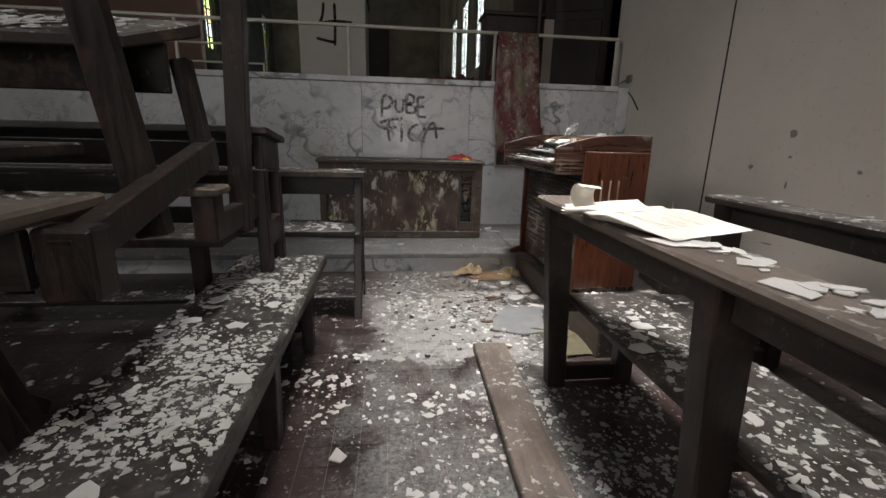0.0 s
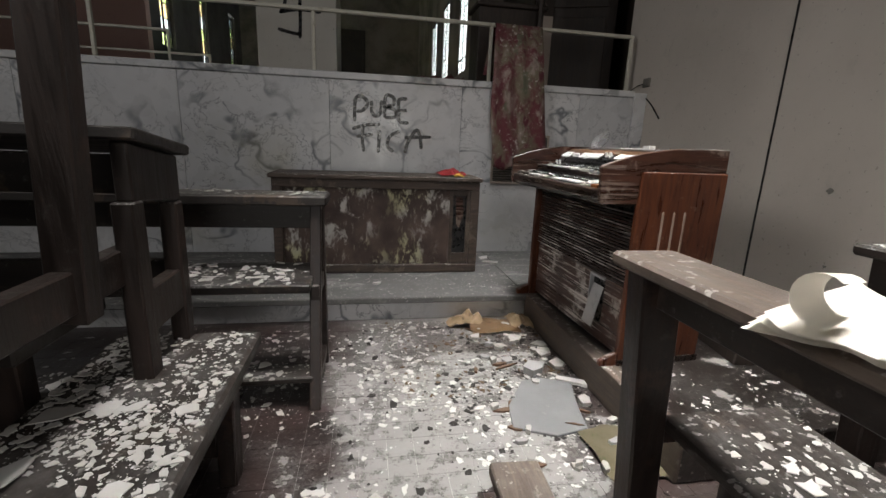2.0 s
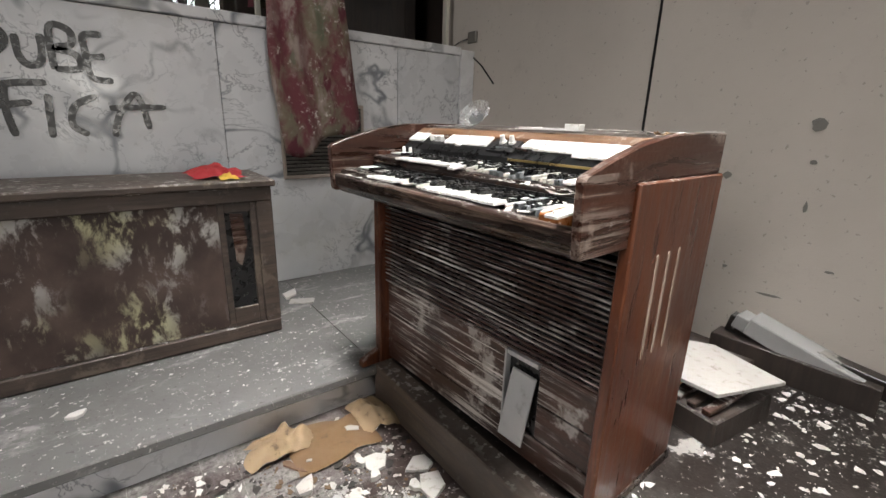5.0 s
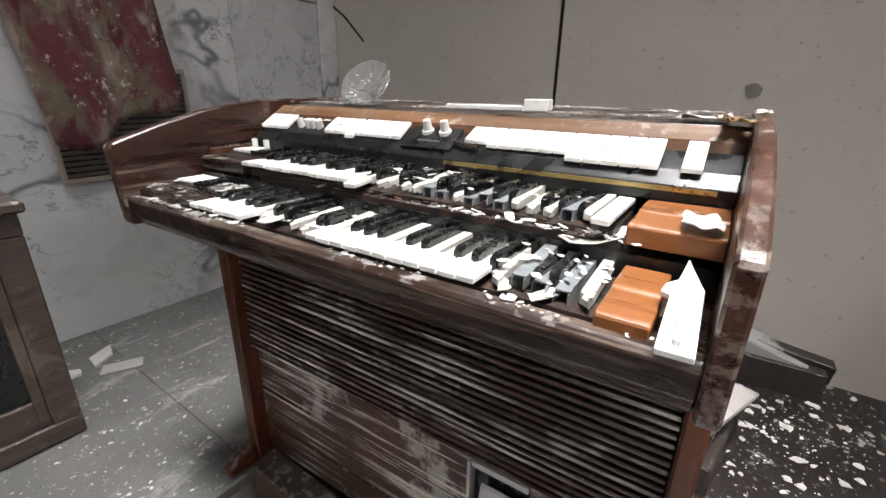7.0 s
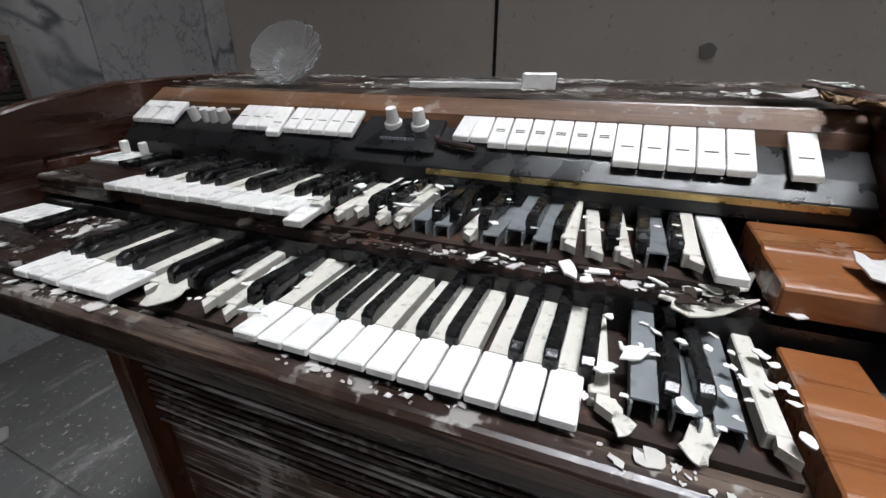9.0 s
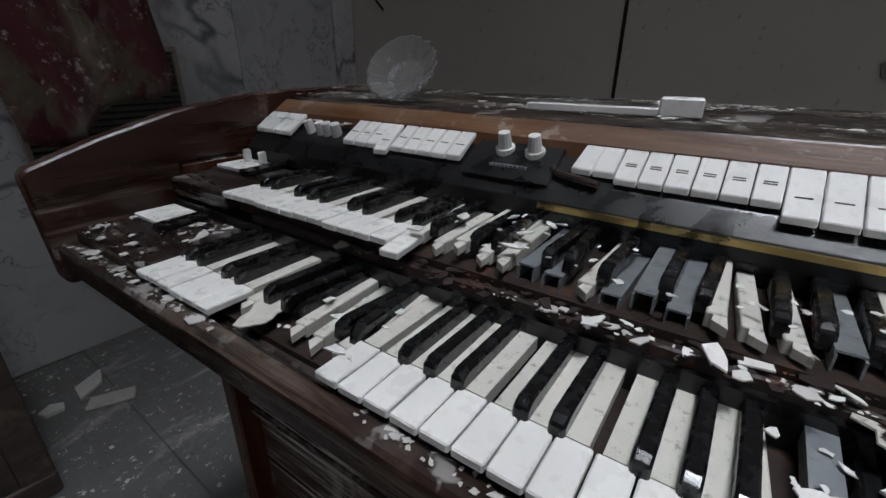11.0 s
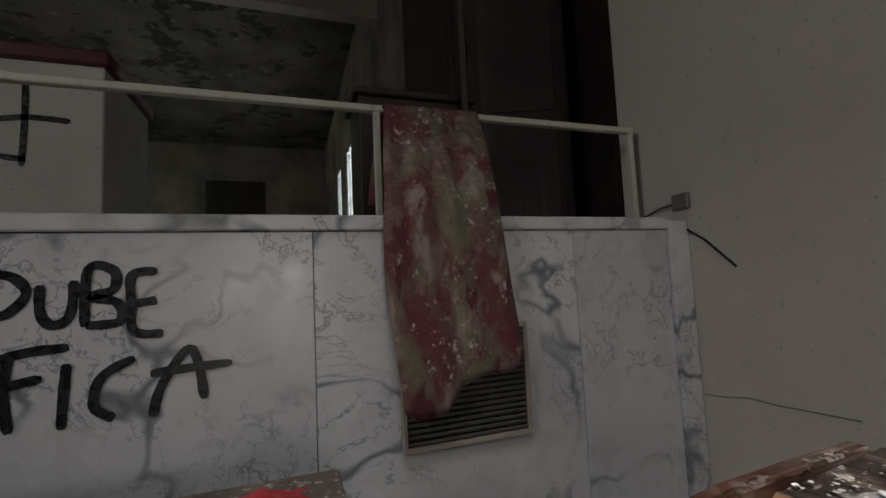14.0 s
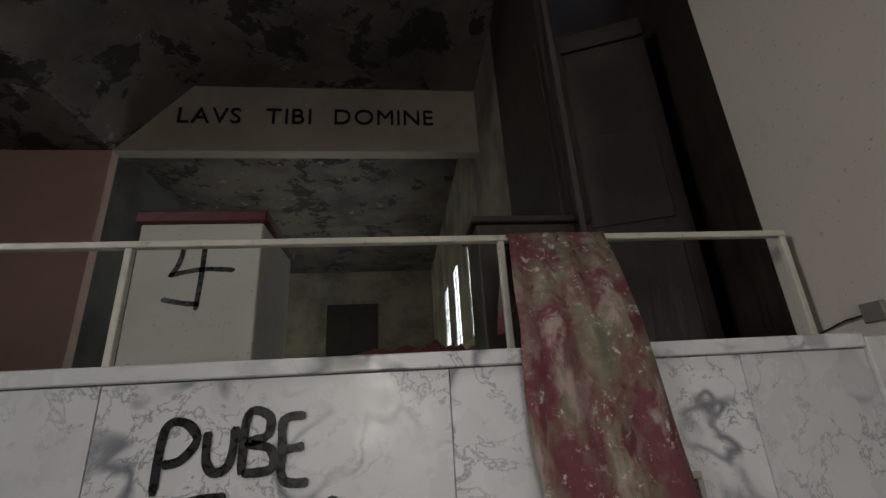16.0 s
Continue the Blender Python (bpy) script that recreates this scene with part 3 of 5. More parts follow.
for (ya, za), (yb, zb) in zip(pts, pts[1:]):
    box(crack, (4.7815, min(ya, yb) - 0.006, za), (4.786, max(ya, yb) + 0.006, zb))
solo("wall_crack", crack, BLACK, "long dark vertical crack down the cream wall", "crack")


def chip(y, z, w, h, name="plaster_hole", label="small chipped hole in the cream plaster", material=VENT):
    bm = B()
    ring = [(y + w * math.cos(a) * random.uniform(0.6, 1.1), z + h * math.sin(a) * random.uniform(0.6, 1.1)) for a in [i * math.tau / 9 for i in range(9)]]
    prism(bm, ring, 0, 4.7805, 4.7855)
    solo(name, bm, material, label, "hole", "holes in the cream wall")


for y, z, w, h in ((5.424, 0.93, 0.022, 0.018), (5.151, 1.146, 0.028, 0.03), (5.36, 0.527, 0.012, 0.009), (5.174, 0.447, 0.05, 0.006), (5.126, 0.834, 0.008, 0.028), (5.136, 1.01, 0.016, 0.008),
                   (4.7, 0.95, 0.014, 0.012), (6.45, 2.6, 0.03, 0.04), (5.0, 0.6, 0.02, 0.006), (4.3, 1.1, 0.015, 0.02)):
    chip(y, z, w, h)
hair = B()
pts = [(7.18, 0.812), (7.08, 0.822), (6.97, 0.841), (6.87, 0.838), (6.766, 0.843), (6.6, 0.85)]
for (ya, za), (yb, zb) in zip(pts, pts[1:]):
    tube(hair, (4.783, ya, za), (4.783, yb, zb), 0.003, 6)
solo("hair_crack", hair, VENT, "thin slanting crack across the cream wall", "crack")
socket = thing("wall_socket", "broken grey electrical box with loose dark wires on the wall", "socket")
part("plate", slab_box((4.765, 7.16, 1.655), (4.784, 7.25, 1.73), 0.004, 0.004), VENT, socket)
wire = B()
for a, b in (((4.775, 7.25, 1.6), (4.778, 7.1, 1.5)), ((4.778, 7.1, 1.5), (4.78, 6.97, 1.376))):
    tube(wire, a, b, 0.006, 6)
part("wire", wire, BLACK, socket)
wire = B()
for a, b in (((4.77, 7.2, 1.69), (4.765, 7.32, 1.68)), ((4.765, 7.32, 1.68), (4.775, 7.45, 1.65))):
    tube(wire, a, b, 0.004, 6)
part("wire", wire, BLACK, socket)

# ---- railing ----
rail = thing("railing", "cream painted steel railing on the marble capstone", "railing")
for x in (-2.3, -1.05, 0.3, 1.91, 3.39, 4.71):
    part("post", slab_box((x - 0.014, 7.413, 1.616), (x + 0.014, 7.441, 2.09), 0.003), RAIL, rail)
part("top_rail", slab_box((-2.9, 7.408, 2.09), (4.725, 7.446, 2.118), 0.004), RAIL, rail)
inner = thing("inner_railing", "low cream painted steel rail behind the first railing", "railing")
for x in (-0.4, 0.62, 0.95):
    part("post", slab_box((x - 0.01, 7.95, 1.6), (x + 0.01, 7.97, 1.96 if x < 0.9 else 1.79), 0.003), RAIL, inner)
part("top_rail", slab_box((-2.6, 7.945, 1.96), (0.63, 7.975, 1.98), 0.003), RAIL, inner)
part("middle_rail", slab_box((-0.4, 7.95, 1.775), (0.96, 7.97, 1.793), 0.003), RAIL, inner)

# ---- sanctuary things ----
altar = thing("stone_pedestal", "pale marble pedestal with a maroon top and black spray strokes", "pedestal")
part("body", slab_box((1.21, 8.66, 1.6), (2.02, 9.5, 2.735), 0.008), plaster("grubby_pale_stone", (0.56, 0.54, 0.49), (0.4, 0.38, 0.33), 0.5, 0.1), altar)
part("top", slab_box((1.18, 8.63, 2.7355), (2.05, 9.53, 2.825), 0.012), MAROON, altar, "maroon top slab")
marks = B()
for k in ([(1.52, 2.6), (1.5, 2.45), (1.45, 2.35)], [(1.44, 2.36), (1.65, 2.4), (1.86, 2.39)], [(1.65, 2.6), (1.65, 2.35), (1.64, 2.12)], [(1.42, 2.2), (1.56, 2.17), (1.66, 2.16)]):
    stroke(marks, k, 0.034, 8.66, 0.003)
part("spray_mark", marks, SPRAY, altar)
box_dark = thing("dark_cupboard", "low dark wooden cupboard behind the railing", "cupboard")
part("body", slab_box((3.4, 7.95, 1.6), (4.05, 8.3, 2.4), 0.008), NEAR_BLACK, box_dark)
part("top", slab_box((3.37, 7.92, 2.4), (4.08, 8.33, 2.44), 0.008), NEAR_BLACK, box_dark)
heap = B()
bmesh.ops.create_grid(heap, x_segments=36, y_segments=14, size=0.5)
for v in heap.verts:
    x, y = v.co.x, v.co.y
    hump = max(0.0, 1 - (2 * x) ** 4) * max(0.0, 1 - 4 * y * y)
    v.co = (3.05 + x * 0.85 + 0.03 * noise.noise(Vector((x * 8, y * 5, 2))), 7.9 + y * 0.34, 1.603 + hump * (0.11 + 0.07 * noise.noise(Vector((x * 7, y * 6, 5))) + 0.03 * noise.noise(Vector((x * 22, y * 14, 1)))))
solo("cloth_heap", heap, MAROON, "crumpled dark red cloth heap on the raised floor", "cloth", smooth=True)

# rug over the rail
rug = B()
cols, rows_n = 14, 46
grid = []
for r in range(rows_n):
    s = r / (rows_n - 1)
    line = []
    for c in range(cols):
        u = c / (cols - 1)
        if s < 0.16:
            z, y = 2.125 - (0.16 - s) / 0.16 * 0.42, 7.462
        else:
            k = (s - 0.16) / 0.84
            z = 2.128 - k * (1.2 - 0.17 * max(0.0, (u - 0.3) / 0.7) + 0.03 * math.sin(u * 9))
            y = 7.395 - min(1.0, max(0.0, (2.128 - z) / 0.45)) * 0.235
        k = max(0.0, (2.128 - z))
        left = 3.415 - 0.075 * math.sin(min(k / 0.9, 1) * 2.2) + 0.04 * max(0, k - 0.85) / 0.35
        right = 3.83 - 0.045 * min(k / 0.45, 1) + 0.085 * max(0, k - 0.45) / 0.65
        fold = 0.032 * math.sin(u * 12 + 1.5 * s + 0.8 * math.sin(s * 5)) * min(1, k * 4 + 0.25) + 0.012 * noise.noise(Vector((u * 4, s * 5, 1)))
        line.append(rug.verts.new((left + u * (right - left), y - abs(fold) - (0.01 if s > 0.16 else -0.01), z)))
    grid.append(line)
for a, b in zip(grid, grid[1:]):
    for i in range(cols - 1):
        rug.faces.new((a[i], a[i + 1], b[i + 1], b[i]))
rug_ob = solo("hanging_rug", rug, RUG, "faded red and olive brocade rug hung over the railing", "rug", smooth=True)
solid = rug_ob.modifiers.new("thickness", "SOLIDIFY")
solid.thickness, solid.offset = 0.007, 0

vent = thing("wall_vent", "grey metal louvred vent set in the marble wall", "vent")
# black backing paints in the dark between the slats
part("backing", slab_box((3.41, 7.19, 0.79), (3.9, 7.1985, 1.19)), BLACK, vent)
part("frame", box(box(box(box(B(), (3.395, 7.18, 0.775), (3.905, 7.199, 0.795), 0.003), (3.395, 7.18, 1.18), (3.905, 7.199, 1.2), 0.003), (3.395, 7.18, 0.795), (3.413, 7.199, 1.18), 0.003), (3.887, 7.18, 0.795), (3.905, 7.199, 1.18), 0.003), OCHRE, vent)
for i in range(18):
    part("slat", bar(B(), (3.413, 7.186, 0.806 + i * 0.0212), (3.887, 7.186, 0.806 + i * 0.0212), 0.003, 0.016, (0, -0.6, 0.8), 0), VENT, vent)

# graffiti: two words in capitals
for word, strokes in (("PUBE", ([(2.235, 1.245), (2.245, 1.42), (2.3, 1.438), (2.34, 1.39), (2.3, 1.335), (2.25, 1.325)], [(2.37, 1.41), (2.372, 1.33), (2.4, 1.295), (2.44, 1.32), (2.45, 1.42)],
                                [(2.475, 1.285), (2.483, 1.45), (2.545, 1.445), (2.545, 1.39), (2.49, 1.37), (2.555, 1.35), (2.56, 1.295), (2.478, 1.288)],
                                [(2.655, 1.44), (2.592, 1.43), (2.59, 1.35), (2.598, 1.263), (2.672, 1.252)], [(2.595, 1.345), (2.655, 1.352)])),
                      ("FICA", ([(2.215, 1.187), (2.33, 1.222), (2.44, 1.23)], [(2.305, 1.22), (2.295, 1.12), (2.308, 1.01)], [(2.25, 1.128), (2.38, 1.15)], [(2.435, 1.185), (2.43, 1.1), (2.425, 1.005)],
                                [(2.6, 1.185), (2.52, 1.14), (2.5, 1.06), (2.55, 1.018)], [(2.645, 1.01), (2.67, 1.1), (2.735, 1.197), (2.765, 1.16), (2.783, 1.045)], [(2.64, 1.135), (2.74, 1.142), (2.86, 1.147)]))):
    sprayed = thing("graffiti", "black sprayed word %s on the marble wall" % word, "graffiti")
    for i, k in enumerate(strokes):
        part("stroke", stroke(B(), k, 0.027, 7.2, 0.0025 + 0.0004 * i), SPRAY, sprayed)

# ---- cabinet on the step ----
cab = thing("toppled_cabinet", "mouldy brown wooden cabinet lying on the step by the wall", "cabinet")
part("body", slab_box((1.7, 6.58, 0.17), (3.14, 6.94, 0.835), 0.006), CABINET, cab)
frm = B()
for lo, hi in (((1.7, 6.545, 0.165), (3.14, 6.579, 0.225)), ((1.7, 6.545, 0.775), (3.14, 6.579, 0.835)), ((1.7, 6.545, 0.225), (1.76, 6.579, 0.775)), ((3.075, 6.545, 0.225), (3.14, 6.579, 0.775))):
    box(frm, lo, hi, 0.004)
part("front_frame", frm, CABINET, cab)
part("front_panel", slab_box((1.762, 6.562, 0.227), (2.925, 6.5785, 0.773), 0.002), PANEL, cab, "panel blotched with pale mould")
part("top_board", slab_box((1.68, 6.525, 0.836), (3.155, 6.95, 0.865), 0.006), CABINET, cab)
slot = B()
for lo, hi in (((2.925, 6.556, 0.226), (2.95, 6.5785, 0.774)), ((3.05, 6.556, 0.226), (3.074, 6.5785, 0.774)), ((2.95, 6.556, 0.226), (3.05, 6.5785, 0.31)), ((2.95, 6.556, 0.735), (3.05, 6.5785, 0.774))):
    box(slot, lo, hi, 0.002)
part("slot_frame", slot, CABINET, cab)
# flat black panel, the slot's dark inside put into its colour
part("slot_opening", slab_box((2.951, 6.57, 0.311), (3.049, 6.5788, 0.734)), BLACK, cab, "black panel painting the slot's dark inside")
part("lining", prism(B(), [(2.97, 0.73), (3.02, 0.725), (3.03, 0.6), (3.0, 0.5), (2.98, 0.52)], 1, 6.563, 6.568), ORGAN_X, cab)
cloth = B()
bmesh.ops.create_grid(cloth, x_segments=16, y_segments=10, size=0.5)
for v in cloth.verts:
    x, y = v.co.x, v.co.y
    v.co = (2.96 + x * (0.2 + 0.08 * noise.noise(Vector((y * 5, 1, 0)))), 6.72 + y * 0.24 + 0.03 * noise.noise(Vector((x * 3, 2, 0))), 0.872 + 0.038 * max(0, 1 - 3 * (x * x + y * y)) * (1 + 0.9 * noise.noise(v.co * 6)))
solo("red_cloth", cloth, RED, "crumpled red cloth lying on the toppled cabinet", "cloth", smooth=True)
cloth = B()
bmesh.ops.create_grid(cloth, x_segments=8, y_segments=6, size=0.5)
for v in cloth.verts:
    x, y = v.co.x, v.co.y
    v.co = (2.985 + x * 0.07, 6.585 + y * 0.1, 0.872 + 0.02 * max(0, 1 - 3 * (x * x + y * y)) * (1 + noise.noise(v.co * 6)))
solo("yellow_cloth", cloth, YELLOW, "scrap of yellow cloth beside the red one", "cloth", smooth=True)


# ---- pews ----
def pew_along_y(name, label, x, far, near, group, bare=False):
    """A pew along y: top plank, seat board, board legs and floor runners. x: the plank's inner edge."""
    p = thing(name, label, "pew", None, group)
    part("top_plank", slab_box((x, near, 0.822), (x + 0.17, far, 0.855), 0.008, 0.002), BARE if bare else PEW_Y, p, "worn top plank")
    part("apron", slab_box((x + 0.06, near + 0.03, 0.742), (x + 0.082, far - 0.1, 0.821), 0.003), PEW_Y, p)
    part("seat", slab_box((x + 0.14, near + 0.04, 0.405), (x + 0.5, far - 0.085, 0.436), 0.007, 0.002), PEW_Y, p, "seat board with paint flakes")
    ys = [far - 0.07]
    while ys[-1] - 0.94 > near:
        ys.append(ys[-1] - 0.94)
    for y in ys:
        part("leg", prism(B(), [(x + 0.02, 0.821), (x + 0.125, 0.821), (x + 0.165, 0.0), (x + 0.085, 0.0)], 1, y - 0.045, y + 0.025, 0.005), PEW_Z, p)
        part("leg", prism(B(), [(x + 0.39, 0.404), (x + 0.47, 0.404), (x + 0.48, 0.0), (x + 0.4, 0.0)], 1, y - 0.045, y + 0.015, 0.005), PEW_Z, p)
        part("runner", slab_box((x + 0.168, y - 0.035, 0.03), (x + 0.398, y + 0.01, 0.1), 0.004), PEW_Z, p)
        part("bracket", slab_box((x + 0.155, y - 0.03, 0.36), (x + 0.392, y + 0.01, 0.404), 0.003), PEW_Z, p)
    return p


pew_along_y("pew", "dark wooden pew with flaked seat, an open book on top", 2.93, 4.42, 1.5, "pews standing in rows", True)
pew_along_y("pew", "dark wooden pew standing near the cream wall", 3.76, 4.5, 1.5, "pews standing in rows")

bench = thing("long_bench", "long dark wooden bench covered in white paint flakes", "bench")
part("seat", slab_box((1.565, 1.2, 0.425), (1.985, 4.87, 0.472), 0.008, 0.002), PEW_Y, bench, "seat plank thick with paint flakes")
part("apron", slab_box((1.93, 1.3, 0.36), (1.955, 4.75, 0.4245), 0.004), PEW_Y, bench)
part("apron", slab_box((1.6, 1.3, 0.36), (1.625, 4.75, 0.4245), 0.004), PEW_Y, bench)
for y in (4.72, 4.0, 2.9, 1.6):
    for x in (1.63, 1.86):
        part("leg", prism(B(), [(x, 0.4245), (x + 0.07, 0.4245), (x + 0.06, 0), (x + 0.01, 0)], 1, y, y + 0.075, 0.005), PEW_Z, bench)
    part("stretcher", slab_box((1.7, y + 0.015, 0.1), (1.86, y + 0.055, 0.17), 0.004), PEW_Z, bench)


def pew_along_x(name, label, m, length, top=0.864, parts_up=True, group="stacked pews"):
    """A pew along -x from its end at the origin; y is its depth (0 front .. 0.46 back)."""
    p = thing(name, label, "pew", m, group)
    part("top_plank", slab_box((-length, 0.2, top - 0.04), (0.02, 0.4, top), 0.007, 0.002), PEW, p)
    part("apron", slab_box((-length + 0.05, 0.29, top - 0.15), (-0.05, 0.312, top - 0.0405), 0.003), PEW, p)
    part("seat", slab_box((-length, 0.02, 0.505), (-0.035, 0.37, 0.54), 0.006, 0.002), PEW, p, "seat board dusted with paint flakes")
    part("foot_rest", slab_box((-length, 0.03, 0.11), (-0.035, 0.16, 0.14), 0.005, 0.002), PEW, p)
    for x in (0.0, -length + 0.1):
        part("leg", prism(B(), [(0.23, top - 0.0405), (0.29, top - 0.0405), (0.055, 0.0), (0.0, 0.0)], 0, x - 0.05, x - 0.005, 0.004), PEW_Z, p)
        part("leg", prism(B(), [(0.3, top - 0.0405), (0.36, top - 0.0405), (0.47, 0.0), (0.41, 0.0)], 0, x - 0.05, x - 0.005, 0.004), PEW_Z, p)
        part("rail", slab_box((x - 0.045, 0.12, 0.44), (x - 0.01, 0.4, 0.504), 0.004), PEW_Z, p)
        part("rail", slab_box((x - 0.045, 0.06, 0.06), (x - 0.01, 0.44, 0.109), 0.004), PEW_Z, p)
    return p


pew_along_x("pew", "dark wooden pew before the step, seat flaked white", pose(2.145, 5.11, 0.0), 2.2)

# the jumbled stack of pews
stack = thing("stacked_pew", "dark wooden pew tipped on the stack, legs in air", "pew", None, "stacked pews")
tipped = prism(B(), [(3.93, 1.284), (4.2, 1.366), (4.2, 1.411), (3.93, 1.318)], 0, 0.3, 1.734, 0.006)
for v in tipped.verts:
    if v.co.x > 1:
        v.co.x += (v.co.y - 4.2) * 0.37
part("top_plank", tipped, PEW_DUSTY, stack, "sloping plank strewn with white flakes")
part("apron", slab_box((0.3, 4.1, 1.19), (1.66, 4.125, 1.333), 0.004), PEW, stack)
part("leg", bar(B(), (1.555, 3.9, 1.56), (1.668, 3.9, 0.8), 0.085, 0.05, (0, 1, 0)), PEW_Z, stack)
part("leg", bar(B(), (1.66, 4.2, 1.3), (1.71, 4.2, 0.95), 0.055, 0.05, (0, 1, 0)), PEW_Z, stack)
part("rail", bar(B(), (1.69, 3.52, 0.84), (1.705, 4.24, 1.02), 0.05, 0.085), PEW_Z, stack, "cross rail with flakes on its edge")
part("rail", bar(B(), (0.3, 4.08, 0.925), (1.62, 4.1, 0.92), 0.04, 0.06), PEW, stack)
part("seat", slab_box((0.3, 3.6, 1.02), (1.55, 3.86, 1.05), 0.005), PEW, stack)

stack = thing("stacked_pew", "dark pew lying on its back with a pale worn plank", "pew", None, "stacked pews")
part("top_plank", prism(B(), [(3.3, 0.905), (3.72, 0.912), (3.72, 0.945), (3.3, 0.94)], 0, 0.2, 1.665, 0.008), BARE, stack, "pale worn plank")
part("leg", bar(B(), (1.69, 3.55, 0.75), (1.69, 3.55, 0.9), 0.11, 0.075, (0, 1, 0), 0.008), PEW_Z, stack, "chamfered leg end")
part("apron", slab_box((0.3, 3.5, 0.78), (1.63, 3.53, 0.9), 0.004), PEW, stack)
part("leg", bar(B(), (1.2, 3.7, 0.9), (1.45, 3.75, 0.0), 0.08, 0.06, (0, 1, 0)), PEW_Z, stack)
part("leg", bar(B(), (0.6, 3.6, 0.9), (0.95, 4.3, 0.0), 0.08, 0.06, (0, 1, 0)), PEW_Z, stack)

stack = thing("stacked_pew", "upturned dark pew with an upright leg and capped post", "pew", None, "stacked pews")
part("leg", bar(B(), (1.725, 4.43, 0.7), (1.775, 4.43, 1.75), 0.075, 0.06, (0, 1, 0)), PEW_Z, stack, "tall red-brown leg")
part("post", slab_box((1.69, 4.075, 0.735), (1.765, 4.15, 0.885), 0.006), PEW_Z, stack)
part("cap", slab_box((1.655, 4.05, 0.886), (1.785, 4.17, 0.915), 0.008), BARE, stack, "pale chamfered cap")
part("rail", bar(B(), (1.725, 4.15, 0.77), (1.725, 4.72, 0.77), 0.045, 0.09), PEW_Z, stack)
part("seat", slab_box((0.3, 4.3, 0.66), (1.69, 4.6, 0.695), 0.005), PEW, stack)
part("leg", slab_box((0.5, 4.3, 0.0), (0.57, 4.36, 0.659), 0.004), PEW_Z, stack)
part("leg", slab_box((1.48, 4.5, 0.0), (1.54, 4.56, 0.659), 0.004), PEW_Z, stack)

stack = thing("stacked_pew", "dark wooden pew with a sloping top behind the stack", "pew", None, "stacked pews")
part("sloping_top", prism(B(), [(4.58, 1.075), (4.9, 1.03), (4.905, 1.06), (4.585, 1.105)], 0, 0.3, 1.805, 0.005), PEW, stack)
part("end_panel", prism(B(), [(4.6, 0.93), (4.87, 0.9), (4.87, 1.03), (4.6, 1.07)], 0, 1.74, 1.78, 0.004), PEW_Z, stack)
part("leg", slab_box((1.735, 4.82, 0.0), (1.785, 4.87, 0.9), 0.005), PEW_Z, stack)
part("leg", slab_box((1.735, 4.58, 0.0), (1.785, 4.64, 0.93), 0.005), PEW_Z, stack)
part("rail", slab_box((1.74, 4.64, 0.58), (1.78, 4.82, 0.7), 0.004), PEW_Z, stack)
part("back_board", slab_box((0.3, 4.85, 0.62), (1.735, 4.88, 0.72), 0.004), PEW, stack)
part("back_board", slab_box((0.3, 4.83, 0.92), (1.735, 4.86, 1.03), 0.004), PEW, stack)
part("leg", slab_box((0.3, 4.58, 0.0), (0.36, 4.64, 1.1), 0.005), PEW_Z, stack)

plank = thing("loose_plank", "loose grey-brown plank lying on the littered floor", "plank", pose(2.787, 3.55, 0.0, 0, 0, -2))
part("board", slab_box((-0.085, -1.0, 0.0), (0.085, 1.13, 0.045), 0.006, 0.003), BARE, plank)

# ---- the organ (local: x away from the player, y towards the player's left, z up) ----
organ = thing("electric_organ", "ruined two-manual walnut organ with smashed keys, standing on the dais", "organ", pose(3.42, 5.11, 0.166, 0, 0, 2.5))
RIGHT, LEFT = -0.021, 0.921
CHEEK = [(-0.17, 0.72), (-0.176, 0.728), (-0.183, 0.866), (-0.176, 0.873), (-0.096, 0.899), (0.0, 0.924), (0.075, 0.936), (0.133, 0.943), (0.25, 0.946), (0.4, 0.947), (0.4, 0.8515), (-0.0045, 0.8515), (-0.0045, 0.718)]
for y0, y1 in ((-0.041, RIGHT), (LEFT, 0.949)):
    part("cheek", prism(B(), CHEEK, 1, y0, y1, 0.003), ORGAN_X, organ, "scuffed walnut cheek")
for y0, y1, lab in ((-0.05, RIGHT, "walnut side panel with three carved slots"), (LEFT, 0.957, "plain walnut side panel")):
    side = part("side_panel", slab_box((-0.004, y0, 0.0), (0.405, y1, 0.851), 0.004), ORGAN, organ, lab)
    part("base_block", slab_box((-0.004, y0 - 0.004, 0.0), (0.41, y0 - 0.0005, 0.03), 0.001) if y0 < 0 else slab_box((-0.004, y1 + 0.0005, 0.0), (0.41, y1 + 0.004, 0.03), 0.001), ORGAN_Y, side)
    if y0 < 0:
        for x in (0.116, 0.169, 0.222):
            part("slot", prism(B(), [(x - 0.0055, 0.437), (x, 0.431), (x + 0.0055, 0.437), (x + 0.0055, 0.684), (x, 0.69), (x - 0.0055, 0.684)], 1, -0.0525, -0.0495, 0.001), SLOT_WOOD, side)
    part("foot", prism(B(), [(-0.085, 0.0), (-0.085, 0.028), (-0.06, 0.04), (-0.0045, 0.06), (-0.0045, 0.0)], 1, y0 + 0.002, y1 - 0.002, 0.004), ORGAN, organ)
part("top_board", prism(B(), [(0.198, 0.905), (0.198, 0.932), (0.42, 0.944), (0.42, 0.918)], 1, RIGHT + 0.0005, LEFT - 0.0005, 0.003), ORGAN_Y, organ, "flaked top board")
part("back_board", slab_box((0.4055, RIGHT, 0.02), (0.42, LEFT, 0.9175), 0.002), ORGAN_Y, organ)
